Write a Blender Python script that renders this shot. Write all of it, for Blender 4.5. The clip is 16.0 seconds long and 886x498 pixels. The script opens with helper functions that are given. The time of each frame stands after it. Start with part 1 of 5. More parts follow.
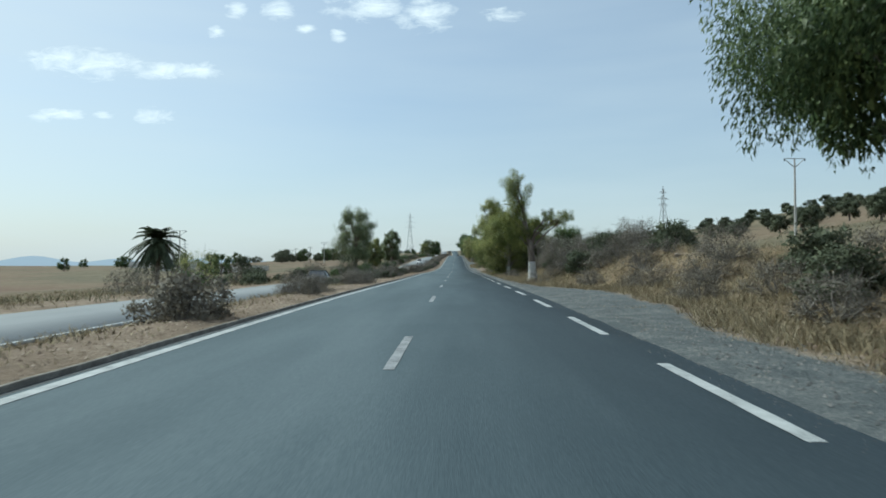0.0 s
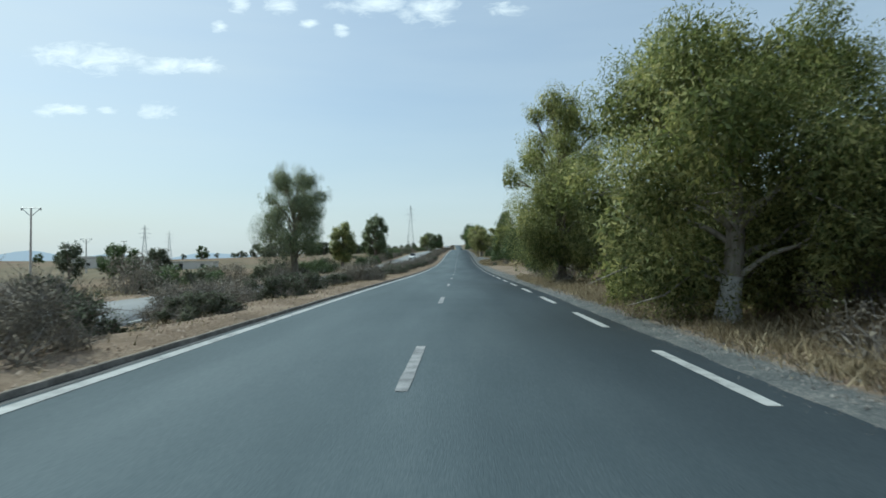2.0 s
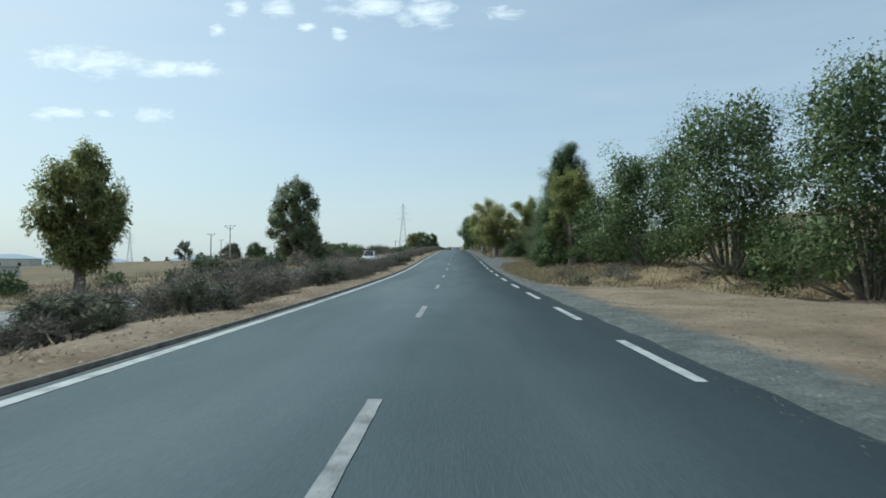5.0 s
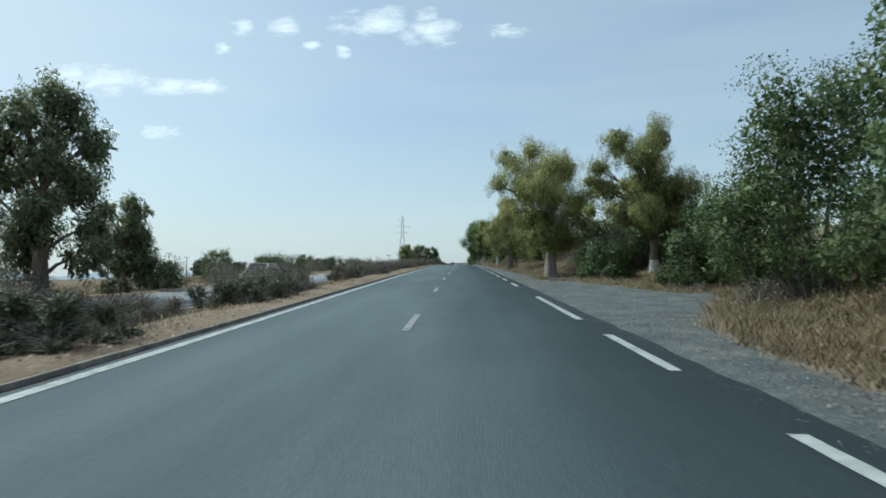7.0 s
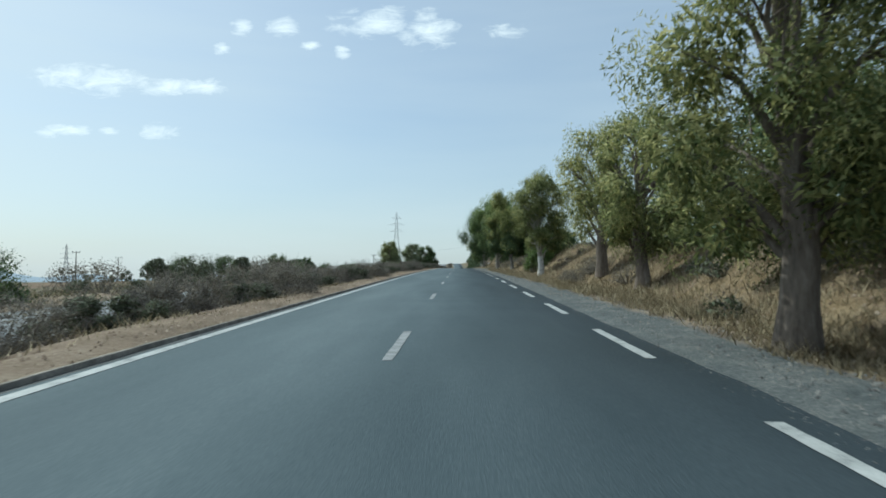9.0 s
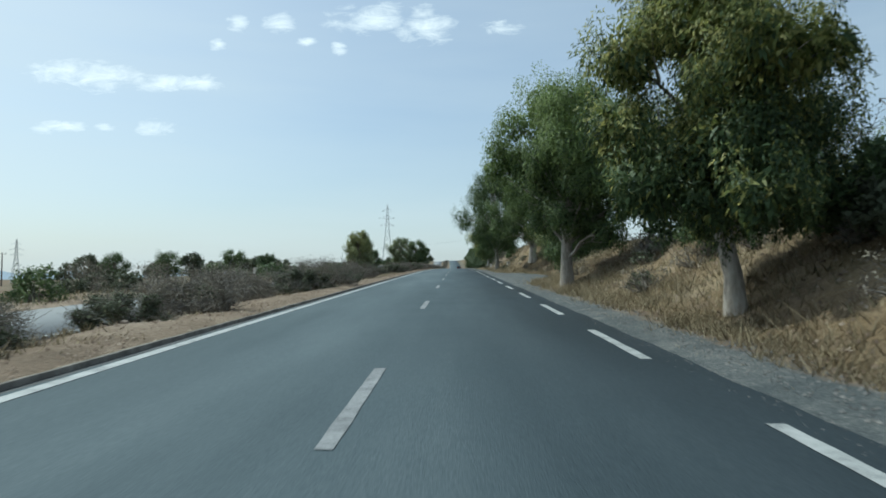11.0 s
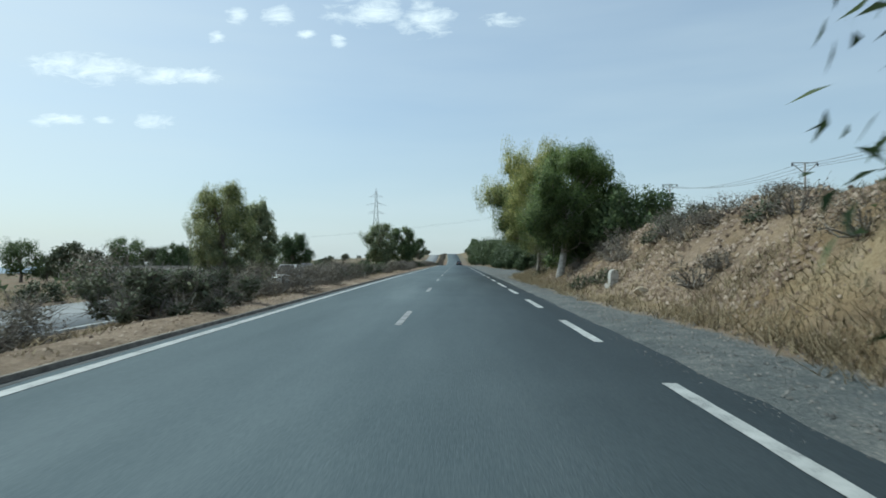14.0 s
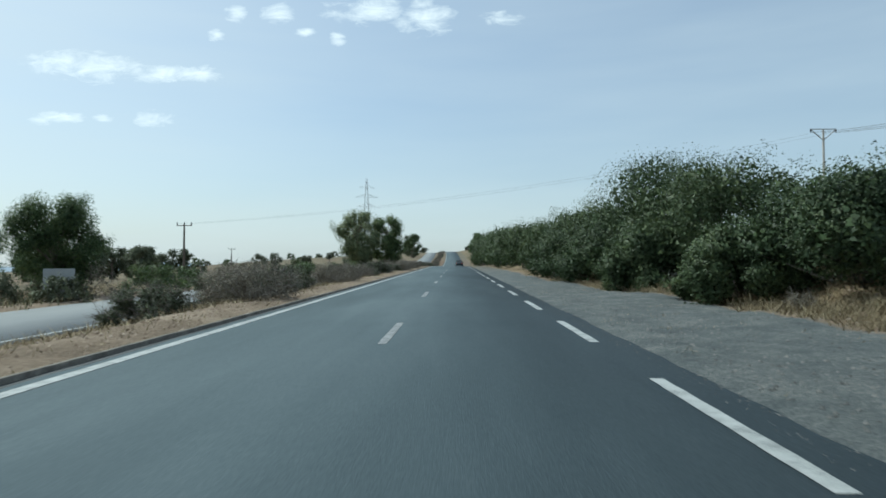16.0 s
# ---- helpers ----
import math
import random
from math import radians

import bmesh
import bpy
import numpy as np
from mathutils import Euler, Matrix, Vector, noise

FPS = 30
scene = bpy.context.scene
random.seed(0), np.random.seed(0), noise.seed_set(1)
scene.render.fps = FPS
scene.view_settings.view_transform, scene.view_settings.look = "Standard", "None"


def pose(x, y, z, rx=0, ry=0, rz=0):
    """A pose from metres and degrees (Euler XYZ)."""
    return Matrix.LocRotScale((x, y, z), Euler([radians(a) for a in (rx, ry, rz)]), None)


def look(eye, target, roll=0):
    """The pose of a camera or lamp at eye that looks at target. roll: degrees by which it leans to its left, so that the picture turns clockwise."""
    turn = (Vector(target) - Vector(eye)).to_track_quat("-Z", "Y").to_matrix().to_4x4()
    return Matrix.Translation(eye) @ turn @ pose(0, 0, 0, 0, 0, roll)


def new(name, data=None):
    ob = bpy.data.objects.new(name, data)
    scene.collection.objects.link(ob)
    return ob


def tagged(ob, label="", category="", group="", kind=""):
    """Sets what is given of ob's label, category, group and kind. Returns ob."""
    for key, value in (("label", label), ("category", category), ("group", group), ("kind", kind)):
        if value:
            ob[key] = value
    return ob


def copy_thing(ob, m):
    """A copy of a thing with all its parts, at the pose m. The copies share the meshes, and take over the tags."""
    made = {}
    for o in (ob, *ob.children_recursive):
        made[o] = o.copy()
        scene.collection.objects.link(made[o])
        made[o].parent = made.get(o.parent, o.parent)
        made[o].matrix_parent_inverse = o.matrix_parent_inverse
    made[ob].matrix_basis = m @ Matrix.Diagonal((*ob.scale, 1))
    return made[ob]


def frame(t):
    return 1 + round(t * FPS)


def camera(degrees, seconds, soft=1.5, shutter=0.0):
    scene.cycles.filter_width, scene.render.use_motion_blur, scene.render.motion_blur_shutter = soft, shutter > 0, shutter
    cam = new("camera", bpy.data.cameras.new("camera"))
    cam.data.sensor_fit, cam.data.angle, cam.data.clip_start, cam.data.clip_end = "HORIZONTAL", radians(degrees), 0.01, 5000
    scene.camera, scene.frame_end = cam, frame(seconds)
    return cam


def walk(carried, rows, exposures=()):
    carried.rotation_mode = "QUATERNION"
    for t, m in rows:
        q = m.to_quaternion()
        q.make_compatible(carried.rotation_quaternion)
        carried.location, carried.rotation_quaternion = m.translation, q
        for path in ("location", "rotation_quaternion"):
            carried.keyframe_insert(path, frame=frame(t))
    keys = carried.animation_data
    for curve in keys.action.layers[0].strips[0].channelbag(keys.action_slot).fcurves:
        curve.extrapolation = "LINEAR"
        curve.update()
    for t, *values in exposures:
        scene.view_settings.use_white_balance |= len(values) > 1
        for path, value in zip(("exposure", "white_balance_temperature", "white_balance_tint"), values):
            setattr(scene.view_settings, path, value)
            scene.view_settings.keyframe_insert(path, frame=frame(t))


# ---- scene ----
# x to the right of the driving line, y along the road, z up; metres.
EYE_H = 1.35

# the road's slope along y
SLOPE_Y = (-3000, 0, 13.0, 26.4, 39.9, 53.3, 66.9, 94.0, 107.7, 156.0, 176.0, 190.0, 203.8, 217.7, 287.5, 315.5, 343.4, 370.7, 384.4, 411.6, 438.9, 500, 555, 580, 620, 660, 700, 800, 910, 970, 1060, 6000)
SLOPE_S = (0.010, 0.010, 0.009, 0.001, -0.001, 0.002, 0.003, -0.003, -0.001, 0.012, 0.019, 0.032, 0.038, 0.036, 0.031, 0.026, 0.025, 0.024, 0.020, 0.017, 0.014, 0.014, 0.013, 0.002, -0.004, 0.020, 0.042, 0.050, 0.046, 0.010, 0.0, 0.0)
PROF_Y = np.arange(-400.0, 3000.0, 2.0)
slope = np.interp(PROF_Y, SLOPE_Y, SLOPE_S)
slope = np.convolve(np.pad(slope, 4, mode="edge"), np.ones(9) / 9, mode="valid")
PROF_Z = np.concatenate(([0], np.cumsum(slope[:-1] * 2.0)))
PROF_Z -= np.interp(0.0, PROF_Y, PROF_Z)


def road_z(y):
    """Height of the carriageway at y."""
    return np.interp(y, PROF_Y, PROF_Z)


def road_x(y):
    """Sideways bend of the road, far ahead."""
    return -0.00004 * np.clip(np.asarray(y, dtype=float) - 640, 0, 500) ** 2


# ---- camera ----
cam = camera(68.7, 16.0, soft=1.7, shutter=0.06)
# t, x, y, yaw, pitch above the horizontal, roll
PATH = [
    (0.0, -0.15, 0.0, 1.20, 1.44, 0.0), (0.5, -0.20, 13.0, 1.28, 1.35, 0.0), (1.0, -0.28, 26.4, 1.42, 0.91, 0.0), (1.5, -0.36, 39.9, 1.50, 0.82, 0.0),
    (2.0, -0.38, 53.3, 1.50, 1.00, 0.0), (2.5, -0.37, 66.8, 1.40, 1.09, 0.0), (3.0, -0.36, 80.4, 1.35, 0.91, 0.0), (3.5, -0.35, 94.0, 1.33, 0.73, 0.0),
    (4.0, -0.30, 107.7, 1.25, 0.84, 0.0), (5.3, -0.15, 143.2, 1.30, 1.40, 0.0), (6.5, -0.03, 176.0, 1.38, 1.97, 0.0), (7.0, -0.07, 189.9, 1.60, 2.72, 0.0),
    (7.5, -0.06, 203.8, 1.68, 3.16, 0.0), (8.0, -0.05, 217.7, 1.70, 2.92, 0.0), (9.2, -0.07, 251.2, 1.45, 2.75, 0.0), (10.5, -0.10, 287.5, 1.20, 2.65, 0.0),
    (11.0, -0.09, 301.6, 1.22, 2.46, 0.0), (11.5, -0.07, 315.5, 1.22, 2.32, 0.0), (12.0, -0.05, 329.4, 1.24, 2.39, 0.0), (12.5, -0.03, 343.2, 1.22, 2.26, 0.0),
    (13.0, 0.05, 357.0, 1.18, 2.19, 0.0), (13.5, 0.12, 370.7, 1.17, 2.08, 0.0), (14.0, 0.14, 384.3, 1.20, 1.86, 0.0), (14.5, 0.13, 397.9, 1.18, 1.88, 0.0),
    (15.0, 0.13, 411.6, 1.18, 1.88, 0.0), (15.5, 0.14, 425.2, 1.16, 1.71, 0.0), (16.0, 0.15, 438.9, 1.16, 1.71, 0.0),
]
walk(cam, [(t, pose(x, y, float(road_z(y)) + EYE_H, 90 + pitch, roll, yaw)) for t, x, y, yaw, pitch, roll in PATH],
     exposures=[(0.0, 0.0, 5600, -5), (16.0, 0.0, 5600, -5)])

# ---- sky and sun ----
SUN_EL, SUN_AZ = 50.0, -60.0  # degrees; azimuth from the road's direction, to the right
sun_way = Vector((math.sin(radians(SUN_AZ)) * math.cos(radians(SUN_EL)), math.cos(radians(SUN_AZ)) * math.cos(radians(SUN_EL)), math.sin(radians(SUN_EL))))
sun = new("sun", bpy.data.lights.new("sun", "SUN"))
sun.data.energy, sun.data.angle, sun.data.color = 3.5, radians(0.8), (1.0, 0.93, 0.82)
sun.matrix_world = look(sun_way * 100, (0, 0, 0))


def node(tree, kind, **values):
    n = tree.nodes.new(kind)
    for key, value in values.items():
        n.inputs[key.replace("_", " ")].default_value = value
    return n


def maths(tree, op, a, b=None, clamp=False):
    n = tree.nodes.new("ShaderNodeMath")
    n.operation, n.use_clamp = op, clamp
    for i, v in enumerate((a, b)):
        if v is None:
            continue
        if isinstance(v, (int, float)):
            n.inputs[i].default_value = v
        else:
            tree.links.new(v, n.inputs[i])
    return n.outputs[0]


def mixed(tree, fac, a, b, blend="MIX"):
    n = tree.nodes.new("ShaderNodeMix")
    n.data_type, n.blend_type = "RGBA", blend
    for i, v in ((0, fac), (6, a), (7, b)):
        if isinstance(v, (int, float)):
            n.inputs[i].default_value = v
        elif isinstance(v, tuple):
            n.inputs[i].default_value = (*v, 1)
        else:
            tree.links.new(v, n.inputs[i])
    return n.outputs[2]


def make_world():
    world = bpy.data.worlds.new("sky")
    scene.world = world
    world.use_nodes = True
    tr = world.node_tree
    tr.nodes.clear()
    sky = tr.nodes.new("ShaderNodeTexSky")
    sky.sky_type, sky.sun_disc = "NISHITA", False
    sky.sun_elevation, sky.sun_rotation = radians(SUN_EL), radians(SUN_AZ)
    sky.air_density, sky.dust_density, sky.ozone_density, sky.altitude = 1.0, 2.2, 1.0, 100
    at = tr.nodes.new("ShaderNodeTexCoord")
    sep = tr.nodes.new("ShaderNodeSeparateXYZ")
    tr.links.new(at.outputs["Generated"], sep.inputs[0])
    # directions flattened on a plane ahead: sideways and up per unit ahead
    ahead = maths(tr, "MAXIMUM", sep.outputs["Y"], 0.05)
    u, v = maths(tr, "DIVIDE", sep.outputs["X"], ahead), maths(tr, "DIVIDE", sep.outputs["Z"], ahead)
    flat = tr.nodes.new("ShaderNodeCombineXYZ")
    tr.links.new(u, flat.inputs[0])
    tr.links.new(maths(tr, "MULTIPLY", v, 2.6), flat.inputs[1])
    puff = node(tr, "ShaderNodeTexNoise", Scale=22.0, Detail=9.0, Roughness=0.66, Distortion=0.6)
    tr.links.new(flat.outputs[0], puff.inputs["Vector"])
    total = None
    # small fair-weather clouds: middle (sideways, up), half sizes
    for cu, cv, su, sv in ((-0.62, 0.322, 0.07, 0.022), (-0.565, 0.315, 0.075, 0.024), (-0.47, 0.305, 0.055, 0.016), (-0.41, 0.305, 0.05, 0.014),
                           (-0.63, 0.235, 0.05, 0.012), (-0.555, 0.235, 0.02, 0.008), (-0.475, 0.235, 0.035, 0.014), (-0.28, 0.40, 0.03, 0.02),
                           (-0.13, 0.405, 0.075, 0.026), (-0.05, 0.395, 0.05, 0.032), (0.075, 0.39, 0.035, 0.013), (-0.375, 0.365, 0.014, 0.012), (-0.185, 0.36, 0.014, 0.012),
                           (-0.345, 0.40, 0.018, 0.016), (-0.235, 0.37, 0.02, 0.008)):
        du, dv = maths(tr, "DIVIDE", maths(tr, "SUBTRACT", u, cu), su), maths(tr, "DIVIDE", maths(tr, "SUBTRACT", v, cv), sv)
        r = maths(tr, "SQRT", maths(tr, "ADD", maths(tr, "MULTIPLY", du, du), maths(tr, "MULTIPLY", dv, dv)))
        blob = maths(tr, "SUBTRACT", 1.25, r, clamp=True)
        total = blob if total is None else maths(tr, "MAXIMUM", total, blob)
    swell = maths(tr, "MULTIPLY", maths(tr, "POWER", total, 0.6), 0.40)
    lump = maths(tr, "SUBTRACT", maths(tr, "ADD", puff.outputs["Fac"], swell), 0.69)
    cover = maths(tr, "MULTIPLY", lump, 2.3, clamp=True)
    # thin high veil, brighter to the sun's side
    veil = node(tr, "ShaderNodeTexNoise", Scale=2.2, Detail=4.0, Roughness=0.5)
    stretch = tr.nodes.new("ShaderNodeMapping")
    stretch.inputs["Scale"].default_value = (1.0, 1.0, 7.0)
    tr.links.new(at.outputs["Generated"], stretch.inputs[0])
    tr.links.new(stretch.outputs[0], veil.inputs["Vector"])
    side = maths(tr, "ADD", maths(tr, "MULTIPLY", sep.outputs["X"], -0.55), 0.42, clamp=True)
    low = maths(tr, "SUBTRACT", 1.0, maths(tr, "MULTIPLY", maths(tr, "ABSOLUTE", sep.outputs["Z"]), 3.2), clamp=True)
    thin = maths(tr, "MULTIPLY", maths(tr, "ADD", maths(tr, "MULTIPLY", veil.outputs["Fac"], 0.7), 0.45), maths(tr, "MAXIMUM", maths(tr, "MAXIMUM", side, 0.50), maths(tr, "MULTIPLY", low, 0.92)), clamp=True)
    hazy = mixed(tr, thin, sky.outputs[0], HAZE)
    hazy = mixed(tr, cover, hazy, CLOUD)
    bg = tr.nodes.new("ShaderNodeBackground")
    bg.inputs["Strength"].default_value = SKY_STRENGTH
    tr.links.new(hazy, bg.inputs[0])
    out = tr.nodes.new("ShaderNodeOutputWorld")
    tr.links.new(bg.outputs[0], out.inputs[0])


HAZE, CLOUD, SKY_STRENGTH = (6.65, 6.75, 6.75), (9.6, 9.5, 9.3), 0.117
make_world()


# ---- materials ----
def material(name, stops, scale=1.0, fine=20.0, rough=0.9, bump=0.3, bump_size=0.02, island=0.0, objects=0.0, stretch=(1, 1, 1), metallic=0.0, translucent=0.0, spec=0.3, local=False):
    """A surface whose colour runs over stops by noise at two sizes (per metre), and by chance from piece to piece."""
    m = bpy.data.materials.new(name)
    m.use_nodes = True
    tr = m.node_tree
    bsdf = tr.nodes["Principled BSDF"]
    geo = tr.nodes.new("ShaderNodeNewGeometry")
    place = geo.outputs["Position"]
    if local:
        place = tr.nodes.new("ShaderNodeTexCoord").outputs["Object"]
    mp = tr.nodes.new("ShaderNodeMapping")
    mp.inputs["Scale"].default_value = stretch
    tr.links.new(place, mp.inputs[0])
    big = node(tr, "ShaderNodeTexNoise", Scale=scale, Detail=5.0, Roughness=0.6)
    small = node(tr, "ShaderNodeTexNoise", Scale=fine, Detail=4.0, Roughness=0.7)
    for n in (big, small):
        tr.links.new(mp.outputs[0], n.inputs["Vector"])
    f = maths(tr, "ADD", maths(tr, "MULTIPLY", big.outputs["Fac"], 0.6), maths(tr, "MULTIPLY", small.outputs["Fac"], 0.4))
    if island:
        f = maths(tr, "ADD", f, maths(tr, "MULTIPLY", maths(tr, "SUBTRACT", geo.outputs["Random Per Island"], 0.5), island))
    if objects:
        info = tr.nodes.new("ShaderNodeObjectInfo")
        f = maths(tr, "ADD", f, maths(tr, "MULTIPLY", maths(tr, "SUBTRACT", info.outputs["Random"], 0.5), objects))
    ramp = tr.nodes.new("ShaderNodeValToRGB")
    els = ramp.color_ramp.elements
    while len(els) < len(stops):
        els.new(0.5)
    for e, (p, c) in zip(els, stops):
        e.position, e.color = p, (*c, 1)
    tr.links.new(f, ramp.inputs[0])
    tr.links.new(ramp.outputs[0], bsdf.inputs["Base Color"])
    bsdf.inputs["Roughness"].default_value = rough
    bsdf.inputs["Metallic"].default_value = metallic
    bsdf.inputs["Specular IOR Level"].default_value = spec
    if bump:
        b = node(tr, "ShaderNodeBump", Strength=bump, Distance=bump_size)
        tr.links.new(small.outputs["Fac"], b.inputs["Height"])
        tr.links.new(b.outputs[0], bsdf.inputs["Normal"])
    if translucent:
        thin = tr.nodes.new("ShaderNodeBsdfTranslucent")
        tr.links.new(ramp.outputs[0], thin.inputs["Color"])
        mix = tr.nodes.new("ShaderNodeMixShader")
        mix.inputs[0].default_value = translucent
        tr.links.new(bsdf.outputs[0], mix.inputs[1])
        tr.links.new(thin.outputs[0], mix.inputs[2])
        tr.links.new(mix.outputs[0], tr.nodes["Material Output"].inputs[0])
    return m


M = {}
M["asphalt"] = material("asphalt", [(0.3, (0.049, 0.068, 0.079)), (0.5, (0.076, 0.100, 0.113)), (0.7, (0.117, 0.145, 0.158))], 0.5, 60, 0.9, 0.6, 0.008, stretch=(1.0, 0.12, 1), spec=0.18)
M["old_asphalt"] = material("old_asphalt", [(0.3, (0.165, 0.178, 0.185)), (0.7, (0.25, 0.262, 0.265))], 0.4, 50, 0.85, 0.4, 0.006, stretch=(1, 0.2, 1))
M["paint"] = material("paint", [(0.34, (0.12, 0.13, 0.13)), (0.48, (0.34, 0.355, 0.35)), (0.72, (0.52, 0.535, 0.525))], 3.0, 40, 0.6, 0.3, 0.003)
M["worn_paint"] = material("worn_paint", [(0.36, (0.10, 0.105, 0.11)), (0.5, (0.23, 0.24, 0.245)), (0.7, (0.37, 0.38, 0.38))], 3.0, 40, 0.7, 0.3, 0.003)
M["kerb"] = material("kerb", [(0.32, (0.075, 0.068, 0.057)), (0.5, (0.165, 0.152, 0.130)), (0.7, (0.33, 0.305, 0.262))], 2.5, 30, 0.9, 0.4, 0.01)
M["gutter"] = material("gutter", [(0.3, (0.055, 0.062, 0.064)), (0.7, (0.125, 0.13, 0.13))], 1.0, 25, 0.9, 0.4, 0.006, stretch=(1, 0.3, 1))
M["concrete"] = material("concrete", [(0.3, (0.30, 0.29, 0.27)), (0.7, (0.50, 0.48, 0.45))], 1.5, 30, 0.85, 0.3, 0.005)
M["whitewash"] = material("whitewash", [(0.34, (0.13, 0.115, 0.095)), (0.47, (0.42, 0.41, 0.385)), (0.7, (0.66, 0.65, 0.62))], 5.0, 18, 0.9, 0.4, 0.01, local=True)
M["bark"] = material("bark", [(0.3, (0.07, 0.055, 0.045)), (0.55, (0.20, 0.165, 0.135)), (0.75, (0.34, 0.30, 0.26))], 3.0, 12, 0.95, 0.8, 0.03, stretch=(1, 1, 0.25), local=True)
M["pale_bark"] = material("pale_bark", [(0.3, (0.13, 0.11, 0.09)), (0.5, (0.33, 0.30, 0.26)), (0.72, (0.50, 0.47, 0.42))], 2.5, 10, 0.9, 0.6, 0.02, stretch=(1, 1, 0.3), local=True)
M["twig"] = material("twig", [(0.3, (0.12, 0.108, 0.094)), (0.7, (0.26, 0.238, 0.208))], 3, 20, 0.95, 0, island=0.3)
DRY_LEAF = dict(rough=0.7, bump=0, island=0.26, objects=0.15, spec=0.2, local=True)
LEAF = dict(rough=0.55, bump=0, island=0.34, objects=0.15, spec=0.25, local=True)
M["leaf_grey_green"] = material("leaf_grey_green", [(0.15, (0.050, 0.076, 0.040)), (0.40, (0.145, 0.185, 0.098)), (0.72, (0.39, 0.41, 0.22))], 0.8, 4, translucent=0.24, **LEAF)
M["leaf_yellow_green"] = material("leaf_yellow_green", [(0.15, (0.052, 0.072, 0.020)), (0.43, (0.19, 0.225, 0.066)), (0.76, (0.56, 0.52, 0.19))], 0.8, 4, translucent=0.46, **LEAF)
M["leaf_dark_green"] = material("leaf_dark_green", [(0.15, (0.034, 0.060, 0.030)), (0.5, (0.086, 0.128, 0.054)), (0.85, (0.22, 0.27, 0.105))], 0.8, 4, translucent=0.32, **LEAF)
M["leaf_dry"] = material("leaf_dry", [(0.15, (0.090, 0.083, 0.068)), (0.5, (0.190, 0.174, 0.140)), (0.85, (0.29, 0.262, 0.205))], 0.7, 5, translucent=0.25, **DRY_LEAF)
M["leaf_pale_green"] = material("leaf_pale_green", [(0.15, (0.056, 0.080, 0.030)), (0.41, (0.175, 0.210, 0.080)), (0.72, (0.54, 0.51, 0.21))], 0.8, 4, translucent=0.40, **LEAF)
M["leaf_olive"] = material("leaf_olive", [(0.15, (0.046, 0.060, 0.036)), (0.5, (0.105, 0.122, 0.076)), (0.85, (0.19, 0.205, 0.135))], 0.5, 4, translucent=0.2, **DRY_LEAF)
M["leaf_fresh_green"] = material("leaf_fresh_green", [(0.15, (0.045, 0.075, 0.024)), (0.45, (0.125, 0.180, 0.058)), (0.78, (0.28, 0.36, 0.12))], 0.8, 4, translucent=0.36, **LEAF)
M["leaf_hedge"] = material("leaf_hedge", [(0.15, (0.022, 0.040, 0.020)), (0.5, (0.056, 0.086, 0.038)), (0.85, (0.135, 0.17, 0.072))], 0.5, 4, translucent=0.2, **LEAF)
M["pale_rock"] = material("pale_rock", [(0.3, (0.30, 0.25, 0.18)), (0.7, (0.55, 0.48, 0.37))], 2, 12, 0.95, 0.5, 0.03, local=True)
M["leaf_palm"] = material("leaf_palm", [(0.15, (0.030, 0.040, 0.024)), (0.5, (0.060, 0.075, 0.040)), (0.85, (0.11, 0.12, 0.065))], 0.5, 4, translucent=0.2, **LEAF)
M["dry_grass"] = material("dry_grass", [(0.1, (0.135, 0.110, 0.070)), (0.5, (0.270, 0.224, 0.140)), (0.9, (0.47, 0.415, 0.29))], 0.25, 3, 0.9, 0, island=0.6, translucent=0.3)
M["green_weed"] = material("green_weed", [(0.1, (0.06, 0.066, 0.04)), (0.5, (0.14, 0.145, 0.085)), (0.9, (0.25, 0.235, 0.15))], 0.25, 3, 0.9, 0, island=0.6, translucent=0.3)
M["rock"] = material("rock", [(0.3, (0.15, 0.115, 0.085)), (0.7, (0.36, 0.30, 0.245))], 2, 12, 0.95, 0.5, 0.03, objects=0.3, local=True)
M["galvanised"] = material("galvanised", [(0.3, (0.34, 0.35, 0.36)), (0.7, (0.50, 0.51, 0.52))], 2, 20, 0.55, 0.1, 0.002, metallic=0.6)
M["pole_concrete"] = material("pole_concrete", [(0.3, (0.38, 0.36, 0.34)), (0.7, (0.55, 0.53, 0.50))], 1.5, 15, 0.9, 0.2, 0.005)
M["pole_wood"] = material("pole_wood", [(0.3, (0.07, 0.055, 0.045)), (0.7, (0.17, 0.14, 0.115))], 2, 15, 0.9, 0.4, 0.01, stretch=(1, 1, 0.1))
M["wire"] = material("wire", [(0.3, (0.10, 0.10, 0.105)), (0.7, (0.16, 0.16, 0.165))], 1, 5, 0.6, 0)
M["render_wall"] = material("render_wall", [(0.3, (0.50, 0.47, 0.43)), (0.7, (0.70, 0.68, 0.64))], 0.4, 8, 0.9, 0.2, 0.005)
M["window_dark"] = material("window_dark", [(0.3, (0.02, 0.022, 0.025)), (0.7, (0.04, 0.043, 0.047))], 1, 5, 0.15, 0, spec=0.5)
M["tyre"] = material("tyre", [(0.3, (0.015, 0.015, 0.015)), (0.7, (0.03, 0.03, 0.03))], 3, 40, 0.85, 0.2, 0.003)
M["car_dark"] = material("car_dark", [(0.3, (0.018, 0.021, 0.026)), (0.7, (0.026, 0.03, 0.036))], 1, 5, 0.25, 0, spec=0.6)
M["car_white"] = material("car_white", [(0.3, (0.70, 0.70, 0.69)), (0.7, (0.78, 0.78, 0.77))], 1, 5, 0.3, 0, spec=0.6)
